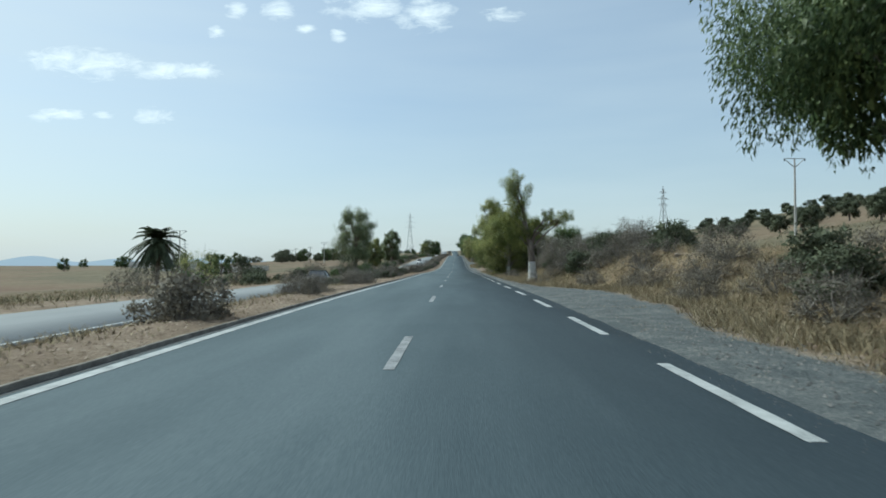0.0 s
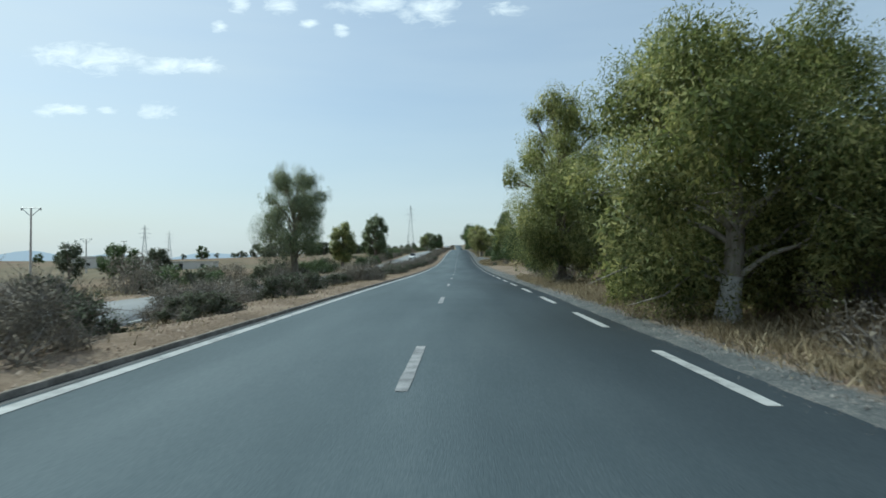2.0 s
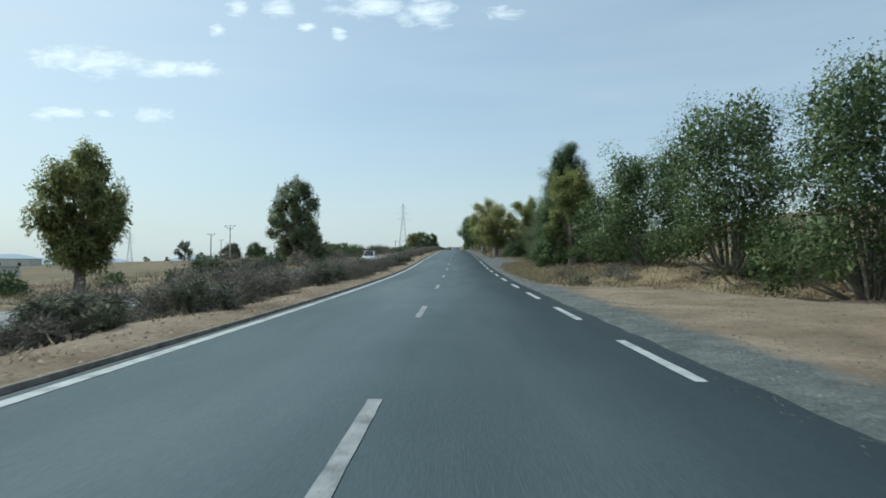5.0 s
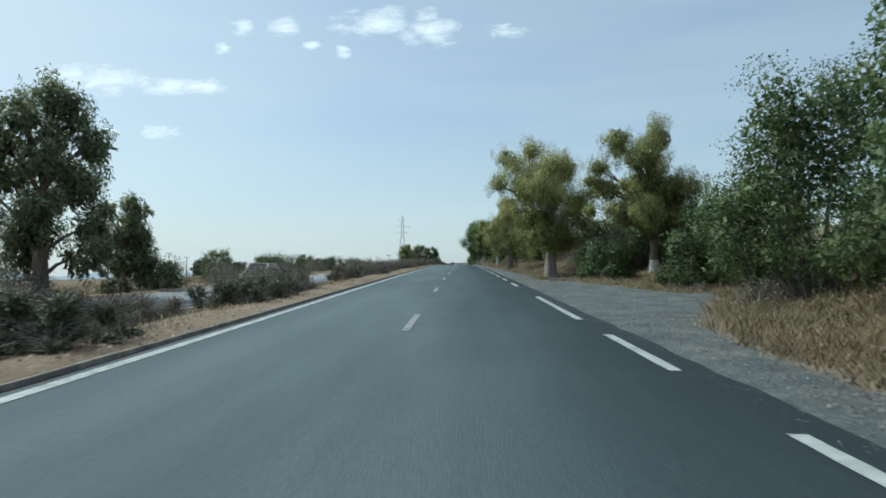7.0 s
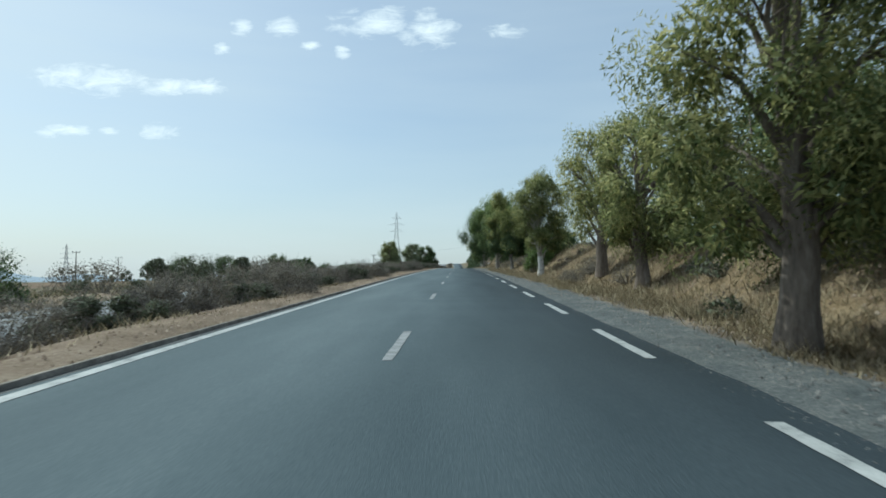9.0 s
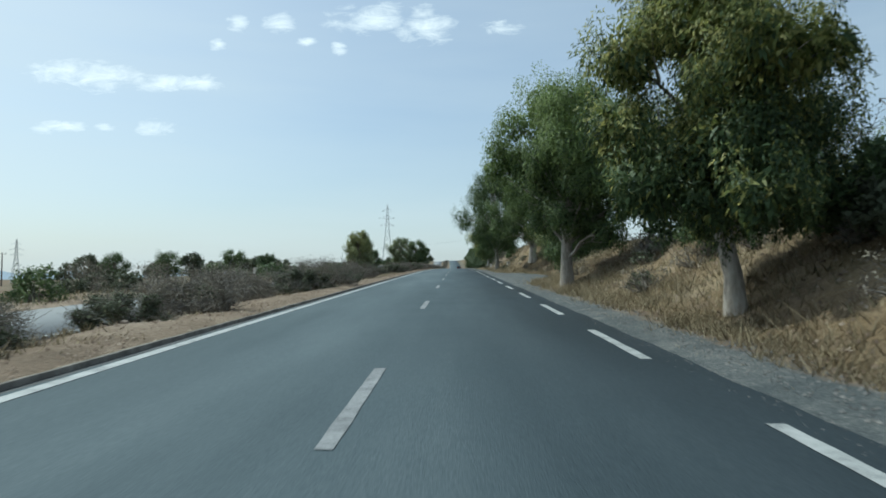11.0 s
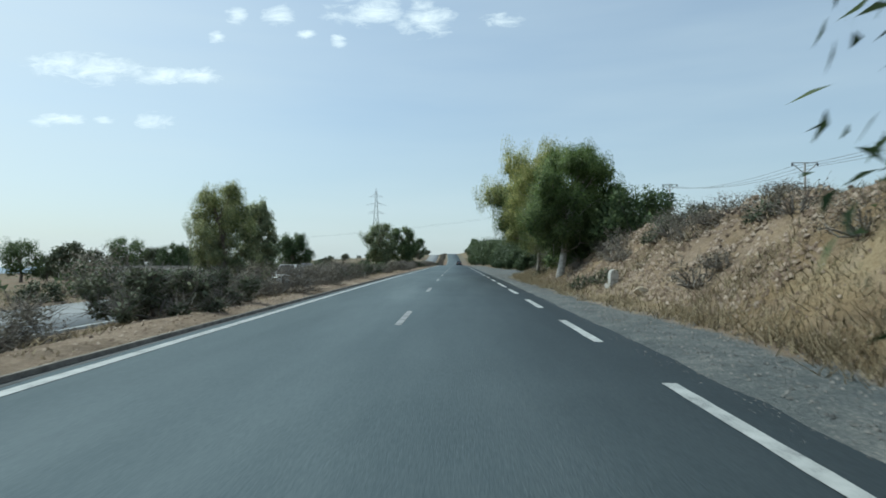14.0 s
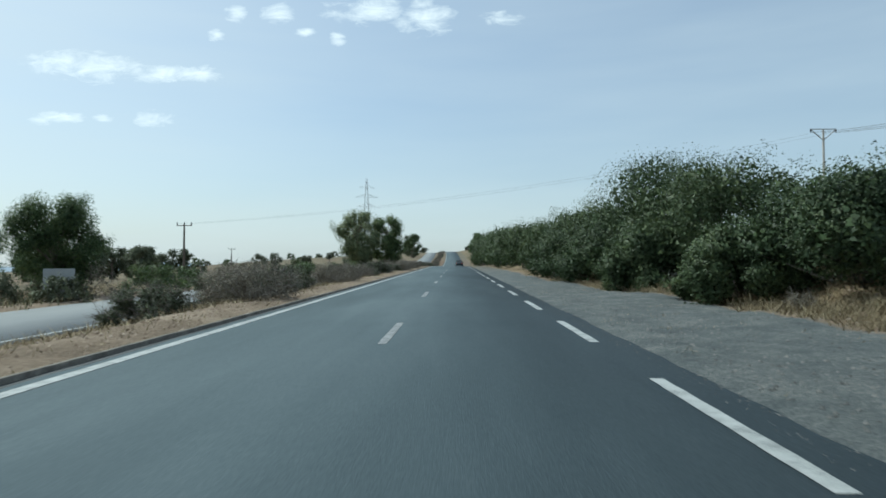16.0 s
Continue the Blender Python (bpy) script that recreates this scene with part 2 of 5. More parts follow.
M["lamp_red"] = material("lamp_red", [(0.3, (0.30, 0.01, 0.01)), (0.7, (0.40, 0.02, 0.015))], 1, 5, 0.2, 0)
M["lamp_clear"] = material("lamp_clear", [(0.3, (0.60, 0.61, 0.62)), (0.7, (0.75, 0.76, 0.77))], 1, 5, 0.1, 0, spec=0.6)
M["sign_back"] = material("sign_back", [(0.3, (0.36, 0.37, 0.38)), (0.7, (0.46, 0.47, 0.48))], 1.5, 10, 0.5, 0, metallic=0.4)


def make_ground_material():
    """Bare earth, gravel by the road, straw-coloured and green patches, reddish ploughed fields far off."""
    m = bpy.data.materials.new("earth")
    m.use_nodes = True
    tr = m.node_tree
    bsdf = tr.nodes["Principled BSDF"]
    geo = tr.nodes.new("ShaderNodeNewGeometry")
    pos = geo.outputs["Position"]

    def noisy(scale, detail=5.0, rough=0.6):
        n = node(tr, "ShaderNodeTexNoise", Scale=scale, Detail=detail, Roughness=rough)
        tr.links.new(pos, n.inputs["Vector"])
        return n.outputs["Fac"]

    def ramp(f, *stops):
        r = tr.nodes.new("ShaderNodeValToRGB")
        while len(r.color_ramp.elements) < len(stops):
            r.color_ramp.elements.new(0.5)
        for e, (p, c) in zip(r.color_ramp.elements, stops):
            e.position, e.color = p, (*c, 1)
        tr.links.new(f, r.inputs[0])
        return r.outputs[0]

    patch, grain, big = noisy(0.35), noisy(9.0, 6.0, 0.75), noisy(0.012, 3.0)
    f = maths(tr, "ADD", maths(tr, "MULTIPLY", patch, 0.55), maths(tr, "MULTIPLY", grain, 0.45))
    dirt = ramp(f, (0.30, (0.088, 0.070, 0.052)), (0.5, (0.235, 0.182, 0.132)), (0.70, (0.40, 0.335, 0.26)))
    straw = ramp(f, (0.30, (0.090, 0.066, 0.042)), (0.5, (0.215, 0.160, 0.094)), (0.70, (0.38, 0.315, 0.20)))
    crust = maths(tr, "ADD", maths(tr, "MULTIPLY", noisy(1.1, 6.0, 0.8), 0.45), maths(tr, "MULTIPLY", noisy(26.0, 3.0, 0.8), 0.55))
    gravel = ramp(crust, (0.34, (0.056, 0.068, 0.071)), (0.47, (0.102, 0.115, 0.118)), (0.55, (0.160, 0.168, 0.164)), (0.66, (0.29, 0.285, 0.26)))
    field = ramp(big, (0.36, (0.12, 0.075, 0.052)), (0.47, (0.155, 0.12, 0.078)), (0.55, (0.08, 0.086, 0.05)), (0.66, (0.185, 0.155, 0.10)))
    field = mixed(tr, 0.35, field, dirt)
    kind = tr.nodes.new("ShaderNodeAttribute")
    kind.attribute_name = "ground_kind"
    parts = tr.nodes.new("ShaderNodeSeparateColor")
    tr.links.new(kind.outputs["Color"], parts.inputs[0])
    wob = maths(tr, "MULTIPLY", maths(tr, "SUBTRACT", noisy(1.3), 0.5), 0.9)
    g = maths(tr, "MULTIPLY", maths(tr, "ADD", maths(tr, "SUBTRACT", parts.outputs[0], 0.35), wob), 3.0, clamp=True)
    stalks = maths(tr, "MULTIPLY", maths(tr, "ADD", maths(tr, "SUBTRACT", parts.outputs[2], 0.40), maths(tr, "MULTIPLY", wob, 1.2)), 2.4, clamp=True)
    base = mixed(tr, stalks, dirt, straw)
    base = mixed(tr, g, base, gravel)
    base = mixed(tr, parts.outputs[1], base, field)
    tr.links.new(base, bsdf.inputs["Base Color"])
    bsdf.inputs["Roughness"].default_value = 0.95
    bsdf.inputs["Specular IOR Level"].default_value = 0.1
    b = node(tr, "ShaderNodeBump", Strength=1.0, Distance=0.06)
    tr.links.new(grain, b.inputs["Height"])
    tr.links.new(b.outputs[0], bsdf.inputs["Normal"])
    return m


M["earth"] = make_ground_material()


# ---- mesh helpers ----
def mesh_of(name, verts, faces, mat, smooth=False, normals=None):
    """A mesh from arrays: verts (n, 3) and faces (m, 3 or 4)."""
    verts, faces = np.asarray(verts, dtype=np.float32), np.asarray(faces, dtype=np.int32)
    me = bpy.data.meshes.new(name)
    k = faces.shape[1]
    me.vertices.add(len(verts))
    me.vertices.foreach_set("co", verts.ravel())
    me.loops.add(faces.size)
    me.loops.foreach_set("vertex_index", faces.ravel())
    me.polygons.add(len(faces))
    me.polygons.foreach_set("loop_start", np.arange(0, faces.size, k, dtype=np.int32))
    if smooth:
        me.polygons.foreach_set("use_smooth", np.ones(len(faces), dtype=bool))
    me.materials.append(mat)
    me.update(calc_edges=True)
    if normals is not None:
        me.normals_split_custom_set_from_vertices(normals.astype(np.float32))
    return me


def part(name, data, parent, label=""):
    """One mesh object under a thing or a part."""
    ob = new(name, data)
    ob.parent = parent
    return tagged(ob, label) if label else ob


def bm_mesh(name, bm, mat, smooth=False):
    me = bpy.data.meshes.new(name)
    bmesh.ops.recalc_face_normals(bm, faces=bm.faces)
    bm.to_mesh(me)
    bm.free()
    if smooth:
        for p in me.polygons:
            p.use_smooth = True
    me.materials.append(mat)
    return me


def box(bm, x0, x1, y0, y1, z0, z1, bevel=0.0):
    made = bmesh.ops.create_cube(bm, size=1)["verts"]
    for v in made:
        v.co = Vector((x0 + (v.co.x + 0.5) * (x1 - x0), y0 + (v.co.y + 0.5) * (y1 - y0), z0 + (v.co.z + 0.5) * (z1 - z0)))
    if bevel:
        edges = {e for v in made for e in v.link_edges}
        bmesh.ops.bevel(bm, geom=list(edges), offset=bevel, segments=2, affect="EDGES")


def tube(points, radii, sides=8):
    """Vertices and quads of a tapering tube along points, closed at its tip."""
    pts, rad = np.asarray(points, dtype=float), np.asarray(radii, dtype=float)
    way = np.gradient(pts, axis=0)
    way /= np.linalg.norm(way, axis=1)[:, None] + 1e-9
    ref = np.where(np.abs(way[:, 2:3]) > 0.9, np.array([[1.0, 0, 0]]), np.array([[0, 0, 1.0]]))
    a = np.cross(way, ref)
    a /= np.linalg.norm(a, axis=1)[:, None] + 1e-9
    b = np.cross(way, a)
    ang = np.linspace(0, 2 * np.pi, sides, endpoint=False)
    ring = pts[:, None, :] + rad[:, None, None] * (np.cos(ang)[None, :, None] * a[:, None, :] + np.sin(ang)[None, :, None] * b[:, None, :])
    v = ring.reshape(-1, 3)
    n = len(pts)
    i, j = np.meshgrid(np.arange(n - 1), np.arange(sides), indexing="ij")
    q = np.stack([i * sides + j, i * sides + (j + 1) % sides, (i + 1) * sides + (j + 1) % sides, (i + 1) * sides + j], axis=-1).reshape(-1, 4)
    return v, q


def joined(pieces):
    vs, qs, at = [], [], 0
    for v, q in pieces:
        vs.append(v)
        qs.append(q + at)
        at += len(v)
    return np.concatenate(vs), np.concatenate(qs)


# ---- the lie of the land ----
LEFT_LINE, MID_LINE, RIGHT_LINE = -4.45, -0.98, 2.50
OTHER_NEAR, OTHER_FAR = -11.3, -18.3
rng = np.random.default_rng(7)
# along y: reach of the gravel beside the road, start of the bank's foot, its height
SHOULDER = ((-100, 4.6), (0, 4.6), (12, 4.7), (18, 5.8), (24, 6.2), (30, 5.8), (36, 4.2), (40, 3.8), (98, 3.6), (104, 4.0), (111.9, 5.8), (122.4, 13.0), (156.0, 12.0), (166.5, 4.0), (180, 3.6), (190, 3.8), (194, 4.0), (198.5, 4.2), (203, 4.7), (207, 6.4), (212, 8.6), (217, 7.4), (222, 5.4), (227, 4.4), (237, 4.5),
            (282.1, 4.3), (300.5, 4.1), (315, 4.1), (329.5, 3.9), (338, 3.9), (344.4, 5.4), (352.9, 9.0), (361.2, 7.2), (366, 5.0), (372, 4.1), (380, 4.3), (395, 4.8), (404, 4.1), (413, 4.1), (420, 3.8), (428, 3.9), (431, 4.3), (436, 4.9), (446, 6.9), (456, 7.8), (476, 6.0), (3000, 5.0))
BANK = ((-100, 0.5), (0, 0.5), (15.1, 0.9), (30.6, 1.7), (61.6, 1.8), (93.0, 1.5), (114.0, 1.0), (156.0, 1.0), (171.8, 0.7), (241.3, 1.0), (278.9, 2.1), (305.9, 2.0), (338.0, 1.8), (359.1, 2.6), (380.1, 3.0), (401.1, 2.8),
        (416.8, 2.4), (427.3, 0.9), (464.3, 0.8), (3000, 1.5))


def smooth01(a):
    a = np.clip(a, 0, 1)
    return a * a * (3 - 2 * a)


def wave(x, y, size, seed):
    """Cheap smooth unevenness, about -1 to 1."""
    r = np.random.default_rng(seed)
    out = 0
    for _ in range(6):
        ang, ph, k = r.uniform(0, 6.28), r.uniform(0, 6.28), r.uniform(0.6, 1.6) * 6.28 / size
        out = out + np.sin((x * np.cos(ang) + y * np.sin(ang)) * k + ph)
    return out / 3.2


def shoulder(y):
    return np.interp(y, [p[0] for p in SHOULDER], [p[1] for p in SHOULDER])


def bank(y):
    return np.interp(y, [p[0] for p in BANK], [p[1] for p in BANK])


def ground_z(x, y):
    """Height of the ground sheet."""
    x, y = np.asarray(x, dtype=float), np.asarray(y, dtype=float)
    u = x - road_x(y)
    rz = road_z(y)
    z = rz + 0.0
    # under and beside the road
    near = np.where(u > 0, smooth01((u - 2.9) / 1.0) * 0.02, 0) - 0.05 * (np.abs(u + 0.95) < 4.2)
    # right: gravel, foot, bank, then the field climbing away
    foot = shoulder(y) + np.interp(y, (240, 310), (1.7, 0.3))
    t = smooth01((u - foot) / 4.5)
    right = np.where(u > 3, t * bank(y) * (1 + 0.12 * wave(x, y, 9, 3) + 0.10 * wave(x, y, 2.3, 13)) + 0.035 * np.clip(u - foot - 4, 0, 30) + (0.19 - 0.15 * smooth01((y - 210) / 160)) * np.clip(u - 34, 0, 190) + 0.02 * np.clip(u - 224, 0, 1500), 0)
    # left: median, other carriageway, verge, then the plain falling away
    med = np.where(u < -4.75, 0.045 + 0.02 * smooth01((-4.75 - u) / 1.0) - 0.80 * smooth01((-5.6 - u) / 4.8), 0)
    plain = np.where(u < -19, -0.045 * np.clip(-19 - u, 0, 60) - 0.012 * np.clip(-79 - u, 0, 900), 0)
    rough = 0.07 * wave(x, y, 2.6, 5) + 0.12 * wave(x, y, 11, 6)
    calm = np.where(u > 0, smooth01((u - 3.2) / 3), smooth01((-5.2 - u) / 1.5) * (1 - smooth01((-9.6 - u) / 1.2) * (1 - smooth01((-18.6 - u) / 2))))
    far = smooth01((np.abs(u) - 60) / 300)
    z = rz * (1 - 0.6 * far) + near + right + med + plain + rough * calm * 0.7
    z = z + 3.0 * far * wave(x, y, 420, 8)
    return np.where((u > OTHER_FAR - 0.4) & (u < OTHER_NEAR + 0.4), rz - 0.83, z)


def put_on(x, y, sink=0.0):
    return float(ground_z(x, y)) - sink


def make_ground():
    side = np.concatenate([np.arange(2.6, 16, 0.35), np.geomspace(16.2, 2600, 46)])
    left = np.concatenate([np.arange(4.7, 22, 0.4), np.geomspace(22.5, 2600, 44)])
    xs = np.concatenate([-left[::-1], [-4.0, -1.0, 1.8], side])
    ys = np.concatenate([-np.geomspace(900, 12, 16), np.arange(-10, 520, 0.95), np.geomspace(521, 3400, 120)])
    gx, gy = np.meshgrid(xs, ys)
    gx = gx + road_x(gy)
    gz = ground_z(gx, gy)
    v = np.stack([gx, gy, gz], axis=-1).reshape(-1, 3)
    nx, ny = len(xs), len(ys)
    i, j = np.meshgrid(np.arange(ny - 1), np.arange(nx - 1), indexing="ij")
    a = i * nx + j
    q = np.stack([a, a + 1, a + nx + 1, a + nx], axis=-1).reshape(-1, 4)
    me = mesh_of("ground", v, q, M["earth"], smooth=True)
    u = (gx - road_x(gy)).ravel()
    yy = gy.ravel()
    gravel = np.where(u > 0, 1 - smooth01((u - shoulder(yy) + 0.6) / 1.2), 0) * 0.95
    gravel = np.where((yy > 109.8) & (yy < 166.5) & (u > 3), np.maximum(0.12, 0.95 * (1 - smooth01((u - 3.1) / 2.6))), gravel)
    field = np.maximum(smooth01((np.abs(u) - 24) / 12), 0.75 * smooth01((yy - 480) / 120))
    straw = np.where((u > 3) & (u < 40), smooth01((u - shoulder(yy) + 0.3) / 0.9), 0) * 0.75
    straw = np.where((yy > 398) & (yy < 420) & (u > shoulder(yy) + 1.0), 0.52, straw)
    straw = np.where((yy > 109.8) & (yy < 166.5) & (u < shoulder(yy) + 1), 0.1, straw)
    col = me.color_attributes.new("ground_kind", "FLOAT_COLOR", "POINT")
    col.data.foreach_set("color", np.stack([gravel, field, straw, np.ones_like(u)], axis=-1).astype(np.float32).ravel())
    return tagged(new("ground", me), "dry earth with gravel shoulder and stubble fields", "ground", kind="structure")


make_ground()


def ribbon(name, x0, x1, y0, y1, step, lift, mat, thick=0.0, jag=0.0):
    """A strip that follows the road, x0 to x1 across, with thickness."""
    ys = np.arange(y0, y1 + step * 0.5, step)
    bx, bz = road_x(ys), road_z(ys) + lift
    if jag:
        r = np.random.default_rng(len(ys))
        x0, x1, bz = x0 + r.uniform(-jag, jag, len(ys)), x1 + r.uniform(-jag, jag, len(ys)), bz + r.uniform(-jag, jag, len(ys)) * (0.5 if thick > 0.1 else 0)
    cols = [np.stack([bx + x0, ys, bz], -1), np.stack([bx + x1, ys, bz], -1)]
    if thick:
        cols = [np.stack([bx + x0, ys, bz - thick], -1)] + cols + [np.stack([bx + x1, ys, bz - thick], -1)]
    k = len(cols)
    v = np.stack(cols, axis=1).reshape(-1, 3)
    i, j = np.meshgrid(np.arange(len(ys) - 1), np.arange(k - 1), indexing="ij")
    a = i * k + j
    q = np.stack([a, a + 1, a + k + 1, a + k], -1).reshape(-1, 4)
    return mesh_of(name, v, q, mat)


edge_x = LEFT_LINE + np.interp(np.arange(-60, 1202, 4), (360, 390), (0.0, 0.10))
tagged(new("road", ribbon("road", -4.60, 2.97, -60, 1400, 0.8, 0.0, M["asphalt"], 0.08, 0.04)), "dark worn asphalt carriageway with white markings", "road", kind="structure")
tagged(new("road", ribbon("opposite_road", OTHER_FAR, OTHER_NEAR, -60, 1400, 4, -0.80, M["old_asphalt"], 0.08)), "pale old asphalt carriageway beyond the median", "road", kind="structure")
tagged(new("gutter", ribbon("gutter", -4.78, -4.58, -60, 700, 2, -0.012, M["gutter"], 0.1)), "pale concrete gutter strip beside the edge line", "gutter", kind="structure")
tagged(new("kerb", ribbon("kerb", -4.85, -4.775, -60, 700, 0.5, 0.055, M["kerb"], 0.2, 0.010)), "low dirty concrete kerb along the median", "kerb", kind="structure")
tagged(new("road_marking", ribbon("edge_line", edge_x - 0.09, edge_x + 0.10, -60, 1200, 4, 0.006, M["paint"])), "continuous white painted edge line on asphalt", "road marking", kind="structure")
tagged(new("road_marking", ribbon("opposite_line", OTHER_NEAR - 0.42, OTHER_NEAR - 0.26, -60, 700, 4, -0.794, M["paint"])), "worn white painted edge line on pale asphalt", "road marking", kind="structure")


def dash_mesh(length, half, mat):
    """A worn painted dash with a slightly ragged outline."""
    n = 10
    r = np.random.default_rng(3)
    v, q = [], []
    for i in range(n + 1):
        w = half * (1 + r.uniform(-0.10, 0.06))
        v += [(-w, i * length / n, 0), (w, i * length / n, 0)]
    for i in range(n):
        q.append((2 * i, 2 * i + 1, 2 * i + 3, 2 * i + 2))
    return mesh_of("dash", v, q, mat)


def lay_dashes(x, first, period, length, half, group, label, until, mat=None):
    me = dash_mesh(length, half, mat or M["paint"])
    y = first
    while y < until:
        ob = new("road_dash", me)
        mid = y + length / 2
        ob.matrix_basis = pose(x + float(road_x(mid)), y, float(road_z(y)) + 0.007, math.degrees(math.atan2(float(road_z(y + length) - road_z(y)), length)), 0, 0)
        tagged(ob, label, "road marking", group, "structure")
        y += period


LANE = (13.0, 3.4, 0.075, "lane dashes", "short worn white lane dash on asphalt")
lay_dashes(MID_LINE, 7.9 - 13, *LANE, 140, M["worn_paint"])
lay_dashes(MID_LINE - 0.12, 149.9, *LANE, 240, M["worn_paint"])
lay_dashes(MID_LINE - 0.05, 241.2, *LANE, 720, M["worn_paint"])
EDGE = (0.085, "edge dashes", "broad white painted edge dash on asphalt")
lay_dashes(RIGHT_LINE, 4.85 - 6.81, 6.81, 3.6, *EDGE, 116)
lay_dashes(RIGHT_LINE, 120.9, 7.12, 3.6, *EDGE, 188)
lay_dashes(RIGHT_LINE, 191.4, 6.4, 3.6, *EDGE, 201)
lay_dashes(RIGHT_LINE, 204.1, 30, 7.8, *EDGE, 210)
lay_dashes(RIGHT_LINE, 219.5, 6.99, 3.6, *EDGE, 309)
lay_dashes(RIGHT_LINE - 0.05, 310.4, 6.97, 3.6, *EDGE, 350)
lay_dashes(RIGHT_LINE - 0.10, 352.2, 6.97, 3.6, *EDGE, 382)
lay_dashes(RIGHT_LINE - 0.10, 387.7, 6.97, 3.6, *EDGE, 412)
lay_dashes(RIGHT_LINE - 0.10, 414.2, 30, 5.6, *EDGE, 420)
lay_dashes(RIGHT_LINE - 0.10, 422.3, 6.8, 3.6, *EDGE, 640)


# ---- trees and shrubs ----
def leaf_cloud(r, centres, radii, count, length, width, droop, flat=0.85, hang=1.0, bulk=(0.26, 1.4, 2.2)):
    """Single leaves, each a bent lozenge, in sprays over the shells of the given clumps, with broader old leaves inside."""
    centres, radii = np.asarray(centres), np.asarray(radii)
    n = 13
    sd = r.normal(size=(len(centres), n, 3)) + np.array([0, 0, 0.2])
    sd /= np.linalg.norm(sd, axis=2)[:, :, None]
    sub = centres[:, None, :] + sd * (radii[:, None] * (r.uniform(0.55, 1.0, (len(centres), n)) + (0.3 if hang > 1.05 else 0.0) * (r.random((len(centres), n)) < 0.16)))[:, :, None] * np.array([1, 1, flat])
    sub_r = np.repeat(radii * 0.42, n) * r.uniform(0.55, 1.25, len(centres) * n)
    sub = sub.reshape(-1, 3)
    weight = sub_r ** 2
    pick = r.choice(len(sub), count, p=weight / weight.sum())
    d = r.normal(size=(count, 3))
    d /= np.linalg.norm(d, axis=1)[:, None]
    rad = sub_r[pick] * r.random(count) ** 0.42
    p = sub[pick] + d * rad[:, None] * np.array([1 / hang ** 0.4, 1 / hang ** 0.4, flat * hang])
    # sprays taper downwards where they hang
    below = np.clip((sub[pick][:, 2] - p[:, 2]) / (sub_r[pick] * hang + 0.01), 0, 1)
    p[:, :2] += (sub[pick][:, :2] - p[:, :2]) * (below * min(0.7, 0.6 * (hang - 1.0)))[:, None]
    way = r.normal(size=(count, 3)) * (0.75 if hang < 1.5 else 0.5) + np.array([0, 0, -droop]) + d * 0.5
    way /= np.linalg.norm(way, axis=1)[:, None]
    side = np.cross(way, r.normal(size=(count, 3)))
    side /= np.linalg.norm(side, axis=1)[:, None] + 1e-9
    ln = length * r.uniform(0.55, 1.25, count)[:, None]
    wd = width * r.uniform(0.7, 1.3, count)[:, None] * 0.5
    bend = np.cross(way, side) * ln * 0.12
    lobe = np.repeat(np.arange(len(centres)), n)[pick]
    core = r.random(count) < bulk[0]
    p[core] = (centres[lobe] + d * (radii[lobe] * 0.58 * r.random(count) ** 0.4)[:, None])[core]
    ln[core], wd[core] = ln[core] * bulk[1], wd[core] * bulk[2]
    # leaves turn their upper face outwards, and shade with the clump that they belong to
    mid = centres.mean(axis=0)
    out = (p - centres[lobe]) / (radii[lobe][:, None] + 0.01) * 0.9 + (p - sub[pick]) / (sub_r[pick][:, None] + 0.01) * 0.42 + (p - mid) / (np.abs(p - mid).max() + 0.01) * 0.6 + np.array([0, 0, 0.25])
    out /= np.linalg.norm(out, axis=1)[:, None] + 1e-9
    face = np.cross(way * ln * 0.4 + side * wd * 2.0, way * ln + side * wd * 0.5)
    side[(face * out).sum(axis=1) < 0] *= -1
    v = np.stack([p - side * wd * 0.5, p + way * ln * 0.4 + side * wd * 1.5 + bend, p + way * ln], axis=1).reshape(-1, 3)
    normal = out + r.normal(size=(count, 3)) * 0.24
    normal /= np.linalg.norm(normal, axis=1)[:, None]
    return v, np.arange(3 * count).reshape(-1, 3), np.repeat(normal, 3, axis=0)


def twig_cloud(r, centres, radii, count, length, thick):
    centres, radii = np.asarray(centres), np.asarray(radii)
    pick = r.integers(0, len(centres), count)
    d = r.normal(size=(count, 3))
    d[:, 2] = np.abs(d[:, 2]) * 0.9
    d /= np.linalg.norm(d, axis=1)[:, None]
    p = centres[pick] + d * (radii[pick] * r.uniform(0.1, 0.75, count))[:, None]
    way = d + r.normal(size=(count, 3)) * 0.45
    way /= np.linalg.norm(way, axis=1)[:, None]
    side = np.cross(way, r.normal(size=(count, 3)))
    side /= np.linalg.norm(side, axis=1)[:, None] + 1e-9
    ln = length * r.uniform(0.5, 1.4, count)[:, None]
    v = np.stack([p - side * thick, p + side * thick, p + way * ln + side * thick * 0.4, p + way * ln - side * thick * 0.4], axis=1).reshape(-1, 3)
    return v, np.arange(4 * count).reshape(-1, 4)


